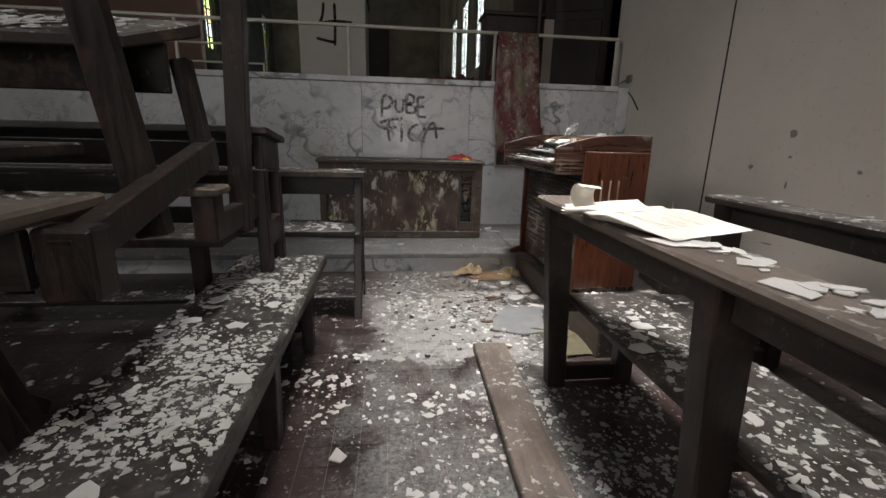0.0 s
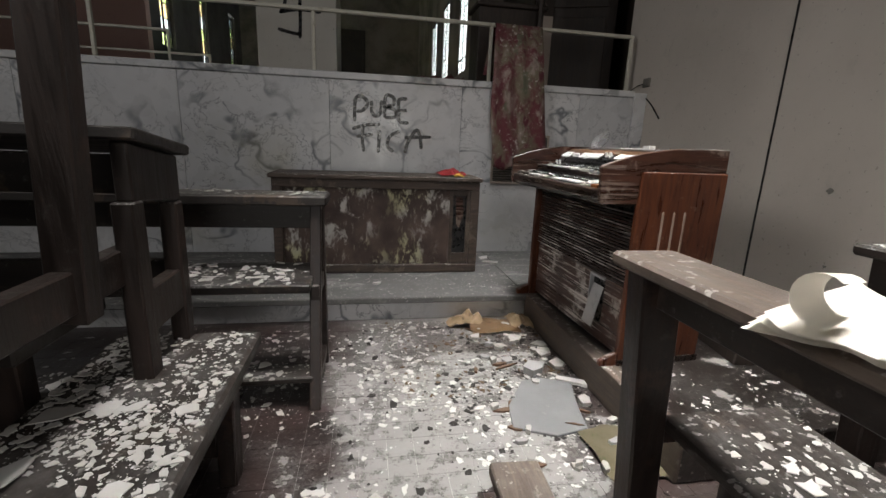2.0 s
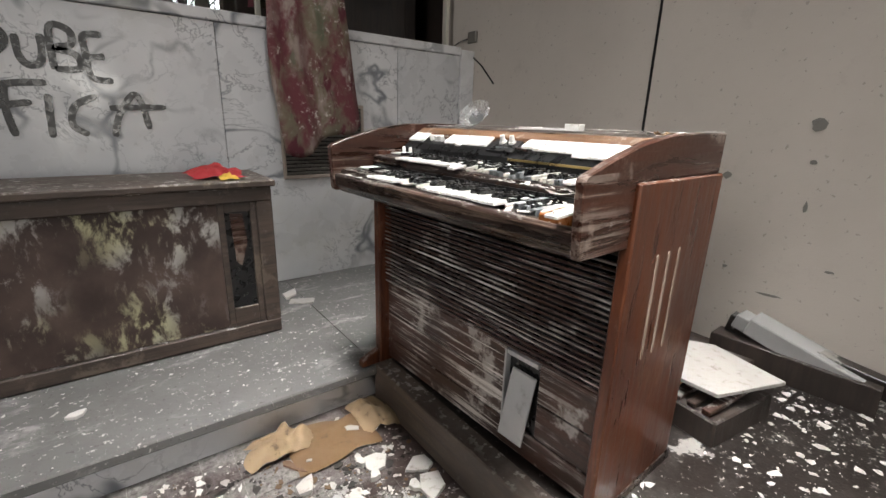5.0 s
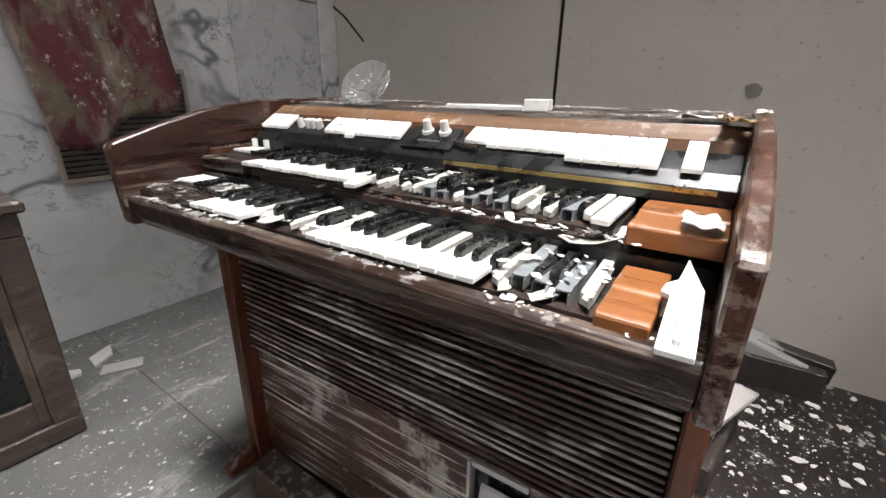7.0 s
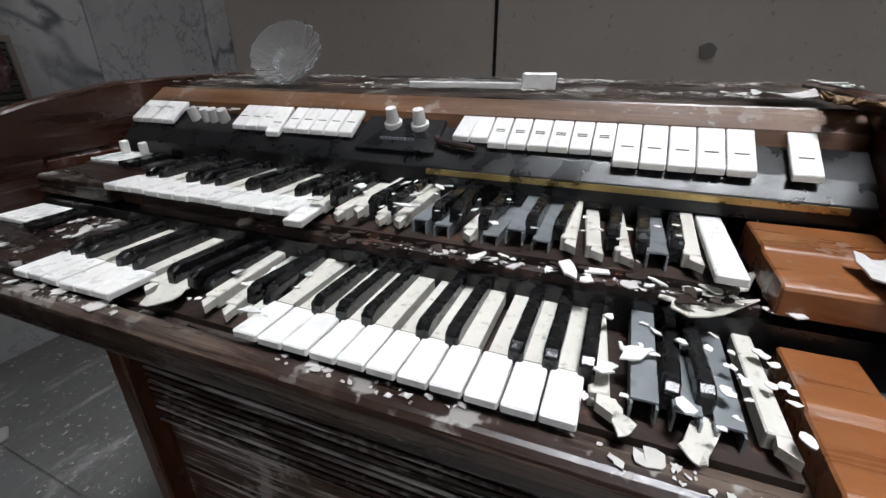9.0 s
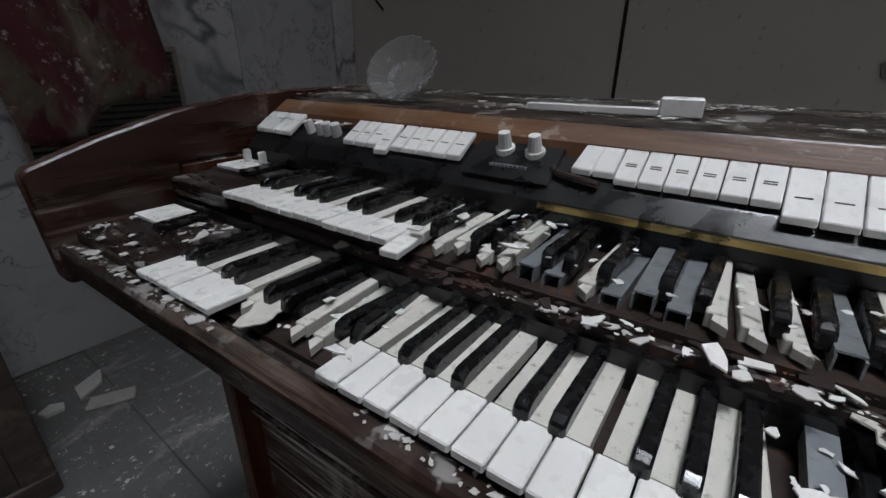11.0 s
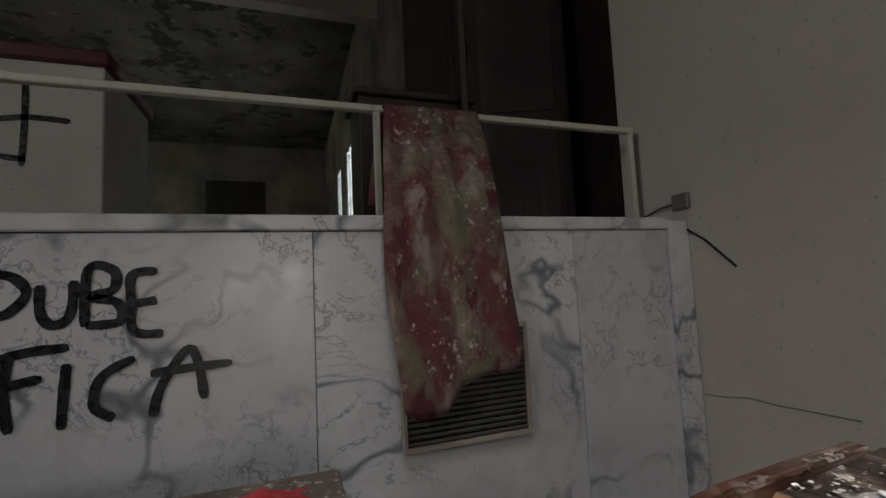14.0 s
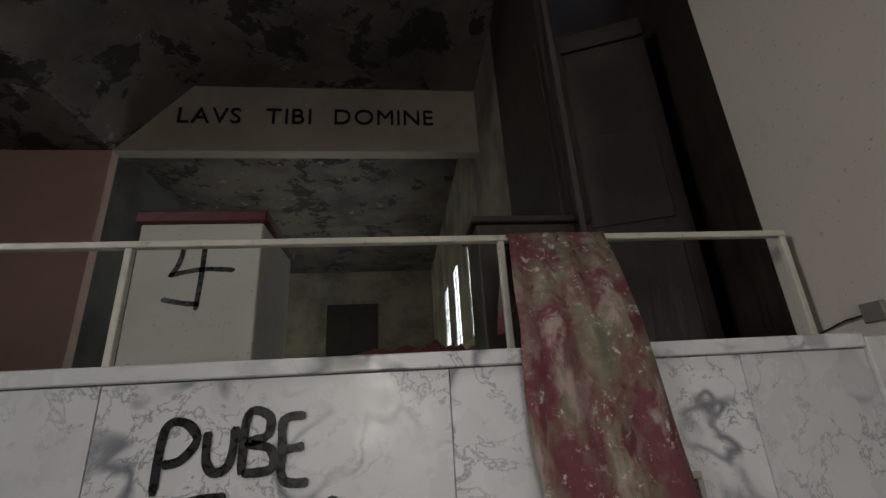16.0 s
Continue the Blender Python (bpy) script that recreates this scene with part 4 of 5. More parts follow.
part("name_rail", prism(B(), [(0.163, 0.882), (0.197, 0.89), (0.197, 0.931), (0.17, 0.914)], 1, RIGHT + 0.0005, LEFT - 0.0005), NAME_RAIL, organ, "bare wooden rail behind the tabs")
part("key_bed", slab_box((-0.125, RIGHT + 0.0005, 0.715), (0.39, LEFT - 0.0005, 0.742), 0.003), ORGAN_Y, organ)
part("key_slip", prism(B(), [(-0.128, 0.71), (-0.15, 0.716), (-0.172, 0.742), (-0.174, 0.77), (-0.168, 0.777), (-0.152, 0.777), (-0.126, 0.72)], 1, RIGHT + 0.0005, LEFT - 0.0005, 0.002), ORGAN_Y, organ, "scratched front rail")
part("front_shelf", slab_box((-0.1515, RIGHT + 0.0005, 0.7425), (-0.02, LEFT - 0.0005, 0.766), 0.002), ORGAN_Y, organ)
# coloured black for the deep shadow below the key bed
part("under_rail", slab_box((0.02, RIGHT + 0.0005, 0.69), (0.05, LEFT - 0.0005, 0.7145), 0.003), BLACK, organ)

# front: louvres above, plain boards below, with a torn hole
# black sheet paints in the dark behind the louvres and the torn hole
front = part("front_panel", slab_box((0.05, RIGHT + 0.0005, 0.02), (0.058, LEFT - 0.0005, 0.69)), BLACK, organ, "black backing for the dark behind scraped walnut louvres")
for i in range(22):
    z = 0.352 + i * 0.0151
    part("louvre", bar(B(), (0.032, RIGHT + 0.001, z), (0.032, LEFT - 0.001, z), 0.022, 0.0065, (0.45, 0, 0.9), 0.0015), LOUVRE, front)
part("board", slab_box((0.036, RIGHT + 0.001, 0.02), (0.049, LEFT - 0.001, 0.105), 0.002), LOUVRE, front)
for z0, z1 in ((0.109, 0.218), (0.222, 0.34)):
    part("board", slab_box((0.036, 0.289, z0), (0.049, LEFT - 0.001, z1), 0.002), LOUVRE, front)
    part("board", slab_box((0.036, RIGHT + 0.001, z0), (0.049, 0.168, z1), 0.002), LOUVRE, front)
part("bent_sheet", prism(B(), [(0.034, 0.285), (0.0395, 0.29), (0.012, 0.17), (-0.004, 0.09), (-0.01, 0.092), (0.006, 0.172)], 1, 0.176, 0.262, 0.001), GALV, front, "bent grey metal sheet in the torn hole")
part("hole_edge", slab_box((0.026, 0.281, 0.109), (0.049, 0.2875, 0.338), 0.001), GALV, front)
part("hole_edge", slab_box((0.03, 0.1695, 0.325), (0.049, 0.28, 0.338), 0.001), GALV, front)

PITCH = 0.0236
GAPS_LOWER, GAPS_UPPER = {2, 5, 9, 12, 16, 19, 23, 26}, {2, 6, 9, 13, 16, 20, 23, 27}


def key_mesh(kind):
    bm = B()
    w = PITCH / 2 - 0.0008
    if kind == "white":
        box(bm, (0.0, -w, -0.0075), (0.047, w, 0.0), 0.0012)
        box(bm, (0.0475, -w + 0.003, -0.012), (0.138, w - 0.003, -0.0006))
        me = mesh_of("white_key", bm, WHITE_KEY)
        me.materials.append(KEY_TAIL)
        for p in me.polygons:
            p.material_index = 1 if p.center.x > 0.0472 else 0
        return me
    if kind == "full":
        box(bm, (0.0, -w, -0.0075), (0.138, w, 0.0), 0.0012)
        return mesh_of("white_key", bm, WHITE_KEY)
    if kind == "stub":
        box(bm, (0.036, -w + 0.004, -0.014), (0.138, w - 0.005, -0.0008), 0.001)
        prism(bm, [(0.02, -w + 0.003), (0.036, -w + 0.004), (0.036, 0.001), (0.028, 0.002)], 2, -0.009, -0.002)
        return mesh_of("broken_key", bm, KEY_TAIL)
    if kind == "tin":
        for lo, hi in (((0.03, -w + 0.003, -0.016), (0.138, -w + 0.0045, -0.004)), ((0.03, w - 0.0045, -0.016), (0.138, w - 0.003, -0.004)), ((0.034, -w + 0.003, -0.0039), (0.138, w - 0.003, -0.0022))):
            box(bm, lo, hi)
        return mesh_of("key_channel", bm, TIN)
    prism(bm, [(0.042, -0.006), (0.138, -0.006), (0.138, 0.01), (0.052, 0.012), (0.044, 0.008)], 1, -0.0054, 0.0054, 0.0016)
    return mesh_of("black_key", bm, BLACK_KEY)


KEY_SHAPES = {k: key_mesh(k) for k in ("white", "full", "stub", "tin", "black")}


def manual(name, x0, z0, y_left, states, gaps):
    """A row of keys from the left end; states: w whole, s stub, t bare channel, x gone, b bent up."""
    n = len(states)
    bed = part(name, slab_box((x0 + 0.02, y_left - n * PITCH, z0 - 0.03), (x0 + 0.135, y_left, z0 - 0.0175)), RUST, organ, "keyboard with many keys broken")
    part("back_rail", slab_box((x0 + 0.1385, y_left - n * PITCH, z0 - 0.03), (x0 + 0.143, y_left, z0 + 0.012)), BLACK, bed)
    for i, c in enumerate(states):
        y = y_left - (i + 0.5) * PITCH
        kind = {"w": "white", "s": "stub", "t": "tin", "b": "white", "f": "full"}.get(c)
        if kind:
            k = new({"white": "white_key", "full": "white_key", "stub": "broken_key", "tin": "key_channel"}[kind], KEY_SHAPES[kind])
            k.parent = bed
            loose = c in "sb"
            k.matrix_basis = pose(x0 - (0.012 if c == "b" else 0), y, z0 + (random.uniform(-0.006, 0.003) if c in "st" else random.uniform(-0.0008, 0.0008)) - (0.004 if c == "b" else 0), 0,
                                  random.uniform(-3, 3) if c in "st" else (-4 if c == "b" else 0), random.uniform(-5, 5) if loose else random.uniform(-0.6, 0.6))
        if i not in gaps and i < n - 1:
            k = new("black_key", KEY_SHAPES["black"])
            k.parent = bed
            rough = c in "stx"
            k.matrix_basis = pose(x0, y - PITCH / 2, z0 + (random.uniform(-0.008, 0.0) if rough else 0), random.uniform(-6, 6) if rough else 0, 0, random.uniform(-4, 4) if rough else 0)
    return bed


manual("lower_manual", -0.156, 0.79, 0.7345, "wwwwwwsxxssswwwwwwwwwwwsttts", GAPS_LOWER)
manual("upper_manual", -0.026, 0.838, 0.777, "wwwwwwwwwwwwbssssttstttssstsf", GAPS_UPPER)
part("dividing_rail", prism(B(), [(-0.02, 0.775), (-0.006, 0.772), (-0.004, 0.812), (-0.016, 0.814)], 1, 0.078, 0.735, 0.002), RUST, organ, "rusted rail between the keyboards")
part("upper_shelf", slab_box((-0.0235, RIGHT + 0.0005, 0.7665), (0.16, LEFT - 0.0005, 0.804)), BLACK, organ)
part("tab_rail", prism(B(), [(0.108, 0.84), (0.118, 0.84), (0.1625, 0.878), (0.1625, 0.9), (0.126, 0.879), (0.108, 0.861)], 1, RIGHT + 0.0005, LEFT - 0.0005, 0.001), BLACK, organ, "black rail under the stop tabs")
part("brass_strip", slab_box((0.1035, 0.0, 0.854), (0.1075, 0.4, 0.86)), BRASS, organ, "thin brass strip")

# end blocks and switches
for x0, y0, y1, z, mat, lab in ((-0.158, 0.022, 0.069, 0.79, BLOCK, "bare orange wooden end block"), (-0.027, -0.02, 0.075, 0.838, BLOCK, "bare orange wooden end block"),
                                (-0.15, 0.738, 0.92, 0.788, ORGAN_Y, "dark wooden end block"), (-0.022, 0.779, 0.92, 0.834, ORGAN_Y, "dark wooden end block")):
    blk = part("end_block", prism(B(), [(x0, z - 0.024), (x0, z - 0.002), (x0 + 0.004, z + 0.001), (x0 + 0.06, z + 0.001), (x0 + 0.064, z + 0.004), (x0 + 0.125, z + 0.004), (x0 + 0.125, z - 0.024)], 1, y0, y1, 0.0015), mat, organ, lab)
    if mat is ORGAN_Y:
        for k in range(3):
            part("switch", slab_box((x0 + 0.066, y1 - 0.033 - k * 0.0225, z + 0.005), (x0 + 0.12, y1 - 0.0115 - k * 0.0225, z + 0.0105), 0.001), WHITE_KEY, blk, "white rocker switch")
        part("switch", slab_box((x0 + 0.06, y1 - 0.105, z + 0.005), (x0 + 0.12, y1 - 0.081, z + 0.012), 0.001), BLACK_KEY, blk, "black rocker switch")
        if z > 0.8:
            for k in (0.03, 0.07):
                part("lever", slab_box((x0 + 0.1, y1 - k - 0.008, z + 0.0108), (x0 + 0.112, y1 - k, z + 0.03), 0.002), WHITE_KEY, blk, "chipped white switch lever")


def tab(y, w, tall=0.0, tilt=0.0):
    bm = B()
    prism(bm, [(0.0, 0.0), (0.008, 0.004), (0.038 + tall, 0.024 + tall * 0.6), (0.038 + tall, 0.03 + tall * 0.6), (0.0, 0.007)], 1, -w / 2 + 0.0006, w / 2 - 0.0006, 0.001)
    t = part("stop_tab", bm, WHITE_KEY, organ)
    t.matrix_basis = pose(0.127 - tall, y, 0.884 - tall * 0.6, 0, 0, tilt)
    return t


TW = 0.0222
for i in range(4):
    tab(0.905 - i * TW, TW, 0, random.uniform(-3, 3))
for i in range(9):
    t = tab(0.7 - i * TW, TW, 0.008 if i == 3 else 0, 0 if i != 3 else 6)
    part("tab_print", slab_box((0.016, -0.006, 0.0168), (0.0169, 0.006, 0.0178)), VENT, t)
for i in range(8):
    t = tab(0.368 - i * 0.0226, 0.0226, -0.006 if i < 2 else 0.0, random.uniform(-8, 8) if i < 2 else 0)
    if i > 1:
        for a in (0.016, 0.0185):
            part("tab_print", slab_box((a, -0.005, a * 0.62 + 0.0068), (a + 0.0009, 0.005, a * 0.62 + 0.0078)), VENT, t)
for i in range(7):
    if i != 5:
        t = tab(0.186 - i * 0.0254, 0.0254, 0.012)
        part("tab_print", slab_box((0.018, -0.006, 0.0182), (0.019, 0.006, 0.0192)), VENT, t)
plate = part("control_plate", prism(B(), [(0.115, 0.876), (0.122, 0.872), (0.1645, 0.9), (0.162, 0.908)], 1, 0.396, 0.503, 0.001), BLACK, organ, "black control plate with worn lettering")
for i in range(9):
    part("print_bar", slab_box((0.128, 0.427 + i * 0.0052, 0.8855), (0.132, 0.4305 + i * 0.0052, 0.8885)), TIN, plate)
for y in (0.464, 0.427):
    knob = part("knob", tube(tube(B(), (0.155, y, 0.89), (0.15, y, 0.904), 0.0115, 14), (0.15, y, 0.904), (0.145, y, 0.921), 0.0085, 14, 0.0068), WHITE_KEY, organ, "chipped white knob")
for y in (0.8, 0.776, 0.762, 0.744):
    part("knob", tube(B(), (0.15, y, 0.885), (0.142 + 0.02 * (y - 0.77), y + 0.1 * (y - 0.77), 0.908), 0.0085, 12, 0.007), WHITE_KEY, organ, "broken white knob")
part("rust_wire", tube(tube(B(), (0.138, 0.4, 0.89), (0.128, 0.392, 0.888), 0.004, 8), (0.128, 0.392, 0.888), (0.122, 0.345, 0.884), 0.0035, 8), RUST, organ)

# what lies on the organ
lever = thing("broken_lever", "broken white plastic lever lying across the end block", "lever", organ.matrix_basis @ pose(-0.115, 0.004, 0.802, 0, -3, 2) @ Matrix.Diagonal((0.88, 0.66, 1, 1)))
part("blade", prism(B(), [(-0.11, -0.02), (-0.11, 0.02), (-0.005, 0.018), (0.0, 0.03), (0.02, 0.026), (0.035, 0.012), (0.1, 0.004), (0.03, -0.018), (0.02, -0.022)], 2, 0.0, 0.006, 0.001), WHITE_KEY, lever)
part("rib", slab_box((-0.1, -0.004, 0.0062), (0.03, 0.004, 0.012), 0.001), WHITE_KEY, lever)
rod = thing("white_tool", "white plastic strip with a block head on the organ", "strip", organ.matrix_basis @ pose(0.262, 0.338, 0.9385, 0, 0, 98))
part("strip", slab_box((-0.01, -0.008, 0.0), (0.145, 0.008, 0.008), 0.001), WHITE_KEY, rod)
part("strip", slab_box((-0.01, -0.022, 0.0), (0.145, -0.0125, 0.005), 0.001), WHITE_KEY, rod)
part("head", slab_box((-0.055, -0.024, 0.0), (-0.0105, 0.012, 0.02), 0.0015), WHITE_KEY, rod)

dish = B()
rings, segs = [], 72
for r, h in ((0.03, 0.0), (0.034, 0.004), (0.05, 0.018), (0.066, 0.0305), (0.069, 0.029), (0.053, 0.0155), (0.037, 0.0045), (0.0005, 0.003)):
    ring = []
    for i in range(segs):
        a = i * math.tau / segs
        k = r * (1 + 0.03 * math.cos(a * 18))
        ring.append(dish.verts.new((k * math.cos(a), k * math.sin(a), h)))
    rings.append(ring)
for a, b in zip(rings, rings[1:]):
    for i in range(segs):
        dish.faces.new((a[i], a[(i + 1) % segs], b[(i + 1) % segs], b[i]))
dish.faces.new(rings[0][::-1]), dish.faces.new(rings[-1])
GLASS.node_tree.nodes["Principled BSDF"].inputs["IOR"].default_value = 1.33
d = solo("glass_dish", dish, GLASS, "scalloped cut-glass dish standing on edge on the organ", "dish")
d.matrix_world = pose(3.655, 5.825, 1.136, 0, -52, 15) @ Matrix.Diagonal((0.84, 0.84, 0.84, 1))



def torn(x, y, z, w, h, lift, rz, material, name, label, category, seed):
    """A torn thin sheet with a ragged outline and curled edges, on the organ."""
    bm = B()
    rows = []
    for i in range(6):
        a = i / 5 - 0.5
        rows.append([bm.verts.new((a * w * (1 + 0.5 * noise.noise(Vector((b, seed, 3)))), b * h * (1 + 0.6 * noise.noise(Vector((a * 3, seed, 7)))),
                                   0.001 + lift * (abs(a) + abs(b)) ** 2 * (0.6 + noise.noise(Vector((a * 3, b * 3, seed)))))) for b in (-0.5, -0.3, -0.1, 0.1, 0.3, 0.5)])
    for p, q in zip(rows, rows[1:]):
        for k in range(5):
            bm.faces.new((p[k], p[k + 1], q[k + 1], q[k]))
    ob = solo(name, bm, material, label, category, "torn key covers on the organ")
    ob.matrix_world = organ.matrix_basis @ pose(x, y, z, 0, 0, rz)
    ob.modifiers.new("thickness", "SOLIDIFY").thickness = 0.0012
    return ob


for x, y, z, w, h, lift, rz, seed in ((-0.004, 0.122, 0.806, 0.07, 0.055, 0.012, 20, 1), (0.022, 0.1, 0.808, 0.05, 0.035, 0.014, -30, 4), (-0.128, 0.172, 0.777, 0.032, 0.014, 0.004, 35, 6), (-0.13, 0.125, 0.778, 0.04, 0.015, 0.004, -20, 9),
                                   (-0.005, 0.006, 0.843, 0.05, 0.035, 0.01, 10, 12), (-0.12, 0.558, 0.782, 0.05, 0.028, 0.006, 25, 8), (0.235, 0.035, 0.938, 0.05, 0.06, 0.008, 0, 18)):
    torn(x, y, z, w, h, lift, rz, FLAKE if seed > 11 else KEY_TAIL, "torn_key_cover", "torn curled white plastic scrap among the organ keys", "scrap", seed)
SPLINTER = wood("splintered_tan_wood", (0.16, 0.09, 0.04), (0.34, 0.21, 0.1), 0.3, 1, 0.7)
for x, y, w, h, rz, seed in ((0.185, -0.006, 0.06, 0.022, 30, 31), (0.17, 0.008, 0.04, 0.016, -25, 34), (0.2, -0.012, 0.05, 0.018, 75, 37)):
    torn(x, y, 0.938, w, h, 0.009, rz, SPLINTER, "veneer_splinter", "splintered tan veneer at the organ's top corner", "splinter", seed)

# ---- book on the pew ----
book = thing("open_book", "open old book with curled cream pages on the pew", "book", pose(3.04, 3.86, 0.856, 0, 0, 21))


def leaf_sheet(side, lift, curl, w=0.24, h=0.34, seed=0):
    bm = B()
    rows = []
    for i in range(13):
        u = i / 12
        line = []
        for j in range(9):
            v = j / 8 - 0.5
            z = lift * (1 - 0.85 * u) * (0.6 + min(u * 4, 1) * 0.4) + curl * max(0, u - 0.5) ** 2 * 4 + 0.004 * noise.noise(Vector((u * 3, v * 4, seed)))
            line.append(bm.verts.new((v * h, side * u * w + 0.004 * noise.noise(Vector((v * 6, seed, 0))), 0.004 + z)))
        rows.append(line)
    for a, b in zip(rows, rows[1:]):
        for j in range(8):
            bm.faces.new((a[j], a[j + 1], b[j + 1], b[j]))
    return bm


for k in range(5):
    part("page", leaf_sheet(-1, 0.02 + 0.004 * k, 0.0, 0.26 - 0.004 * k, 0.33, k), PAPER, book, "", True)
for k in range(4):
    part("page", leaf_sheet(1, 0.02 + 0.004 * k, 0.01 * k, 0.14 - 0.008 * k, 0.33, k + 7), PAPER, book, "", True)
curl = B()
rows = []
for i in range(14):
    a = -0.4 + i * 0.32
    rows.append([curl.verts.new((-0.175 + 0.045 * j + 0.01 * math.sin(a), 0.06 + (0.034 - 0.003 * j) * math.sin(a), 0.04 + (0.034 - 0.003 * j) * (1 - math.cos(a)))) for j in range(3)])
for a, b in zip(rows, rows[1:]):
    for j in range(2):
        curl.faces.new((a[j], a[j + 1], b[j + 1], b[j]))
part("curled_page", curl, PAPER, book, "rolled-up page", True)
lines = B()
for k in range(18):
    y = -0.035 - k * 0.0095
    z = 0.004 + 0.036 * (1 + 0.85 * y / 0.254) * (0.6 + min(-y / 0.254 * 4, 1) * 0.4) + 0.004
    for a in (-0.12, -0.055, 0.01, 0.07):
        box(lines, (a, y - 0.0012, z), (a + random.uniform(0.03, 0.055), y + 0.0012, z + 0.0006))
part("print_line", lines, plain("faded_print", (0.5, 0.47, 0.42), 0.8), book, "faint lines of print")


# ---- debris ----
def shard(x, y, z, w, h, t, rz, material, name, label, category, tilt=0.0, group=""):
    n = random.randint(4, 6)
    ring = [(w / 2 * math.cos(a) * random.uniform(0.6, 1.25), h / 2 * math.sin(a) * random.uniform(0.6, 1.25)) for a in sorted((i + random.uniform(-0.25, 0.25)) * math.tau / n for i in range(n))]
    ob = solo(name, prism(B(), ring, 2, 0, t, min(0.0015, t * 0.2)), material, label, category, group)
    ob.matrix_world = pose(x, y, z, tilt, 0, rz)
    return ob


def board(lo, hi, m, material, name, label, category, jitter=0.004):
    ob = solo(name, slab_box(lo, hi, 0.003, jitter), material, label, category)
    ob.matrix_world = m
    return ob


ob = solo("plaster_slab", prism(B(), [(3.057, 5.238), (3.15, 5.262), (3.29, 5.2), (3.235, 5.02), (3.2, 4.86), (3.059, 4.831), (2.9, 4.9), (2.93, 5.05)], 2, 0.0, 0.012, 0.003), plain("grimy_grey_sheet", (0.17, 0.17, 0.172), 0.5, 0.0, (0.3, 0.29, 0.28), 0.5, 9), "broken grey plaster slab on the floor", "rubble")
board((-0.09, -0.018, 0), (0.09, 0.018, 0.02), pose(3.31, 5.2, 0.001, 0, 0, -28), FLAKE, "plaster_strip", "white plaster strip on the floor", "rubble")
for x, y, w, h, t in ((3.15, 5.33, 0.13, 0.1, 0.04), (3.3, 5.38, 0.1, 0.09, 0.02), (3.285, 5.53, 0.15, 0.09, 0.015), (3.05, 5.6, 0.07, 0.06, 0.02), (3.3, 5.62, 0.12, 0.1, 0.012), (2.95, 5.75, 0.08, 0.06, 0.015),
                      (3.18, 5.72, 0.11, 0.08, 0.012), (3.28, 5.05, 0.08, 0.06, 0.02), (2.6, 5.9, 0.06, 0.05, 0.01), (3.33, 4.9, 0.06, 0.05, 0.02), (3.25, 4.72, 0.09, 0.06, 0.015), (2.35, 4.6, 0.09, 0.08, 0.008),
                      (2.13, 3.95, 0.08, 0.1, 0.006), (2.75, 4.3, 0.07, 0.06, 0.006), (2.38, 5.4, 0.05, 0.04, 0.008)):
    shard(x, y, 0.0005, w, h, t, random.uniform(0, 90), CHUNK if t < 0.03 else STONE, "plaster_chunk", "broken white plaster chunk on the littered floor", "rubble", 0, "plaster chunks on the floor")
BROWN = plain("rotten_brown_splinter", (0.11, 0.065, 0.04), 0.8, 0.0, (0.03, 0.02, 0.015), 0.6, 25)
for i in range(34):
    x, y = random.uniform(2.86, 3.33), random.uniform(4.6, 5.95)
    if i % 3 == 0:
        shard(x, y, 0.0005, random.uniform(0.05, 0.13), random.uniform(0.014, 0.03), random.uniform(0.008, 0.016), random.uniform(0, 180), BROWN, "wood_splinter", "brown rotten wood splinter on the littered floor", "splinter", 0, "wood splinters on the floor")
    else:
        shard(x, y, 0.0005, random.uniform(0.03, 0.08), random.uniform(0.025, 0.06), random.uniform(0.008, 0.03), random.uniform(0, 180), STONE if i % 3 == 1 else CHUNK, "plaster_chunk", "broken white plaster chunk on the littered floor", "rubble", 0, "plaster chunks on the floor")
for x, y, w, h in ((3.3, 6.95, 0.16, 0.1), (3.2, 6.9, 0.09, 0.06), (3.1, 7.05, 0.1, 0.08), (2.4, 6.3, 0.06, 0.04)):
    shard(x, y, 0.1605, w, h, 0.012, random.uniform(0, 90), FLAKE, "plaster_chunk", "white plaster chunk on the dusty step", "rubble", 0, "plaster chunks on the step")


for x, y, w, h in ((3.0, 3.56, 0.14, 0.1), (3.03, 3.4, 0.12, 0.09), (2.99, 3.25, 0.13, 0.09), (3.02, 3.05, 0.1, 0.08)):
    shard(x, y, 0.857, w, h, 0.002, random.uniform(0, 180), FLAKE, "paint_sheet", "large fallen sheet of white paint on the pew top", "paint sheet", 0, "paint sheets on the pew")


def rag(x, y, w, h, bump, material, name, label, category, seed):
    bm = B()
    bmesh.ops.create_grid(bm, x_segments=14, y_segments=10, size=0.5)
    for v in bm.verts:
        a, b = v.co.x, v.co.y
        k = 1 + 0.35 * noise.noise(Vector((a * 2, b * 2, seed)))
        v.co = (x + a * w * k, y + b * h * k, 0.006 + max(0.0, bump * (1 - 2.2 * (a * a + b * b)) * (0.7 + 0.9 * noise.noise(Vector((a * 4, b * 4, seed + 3))))))
    return solo(name, bm, material, label, category, smooth=True)


rag(2.94, 5.96, 0.22, 0.13, 0.08, OCHRE_RAG, "crumpled_paper", "crumpled ochre paper against the step", "paper", 1)
rag(3.29, 5.94, 0.15, 0.2, 0.06, OCHRE_RAG, "crumpled_paper", "crumpled brown paper by the dais", "paper", 5)
rag(3.1, 5.9, 0.3, 0.22, 0.02, plain("wet_brown_rag", (0.12, 0.07, 0.03), 0.8, 0, (0.03, 0.02, 0.015), 0.7, 12), "wet_rag", "wet brown rag on the floor", "rag", 9)
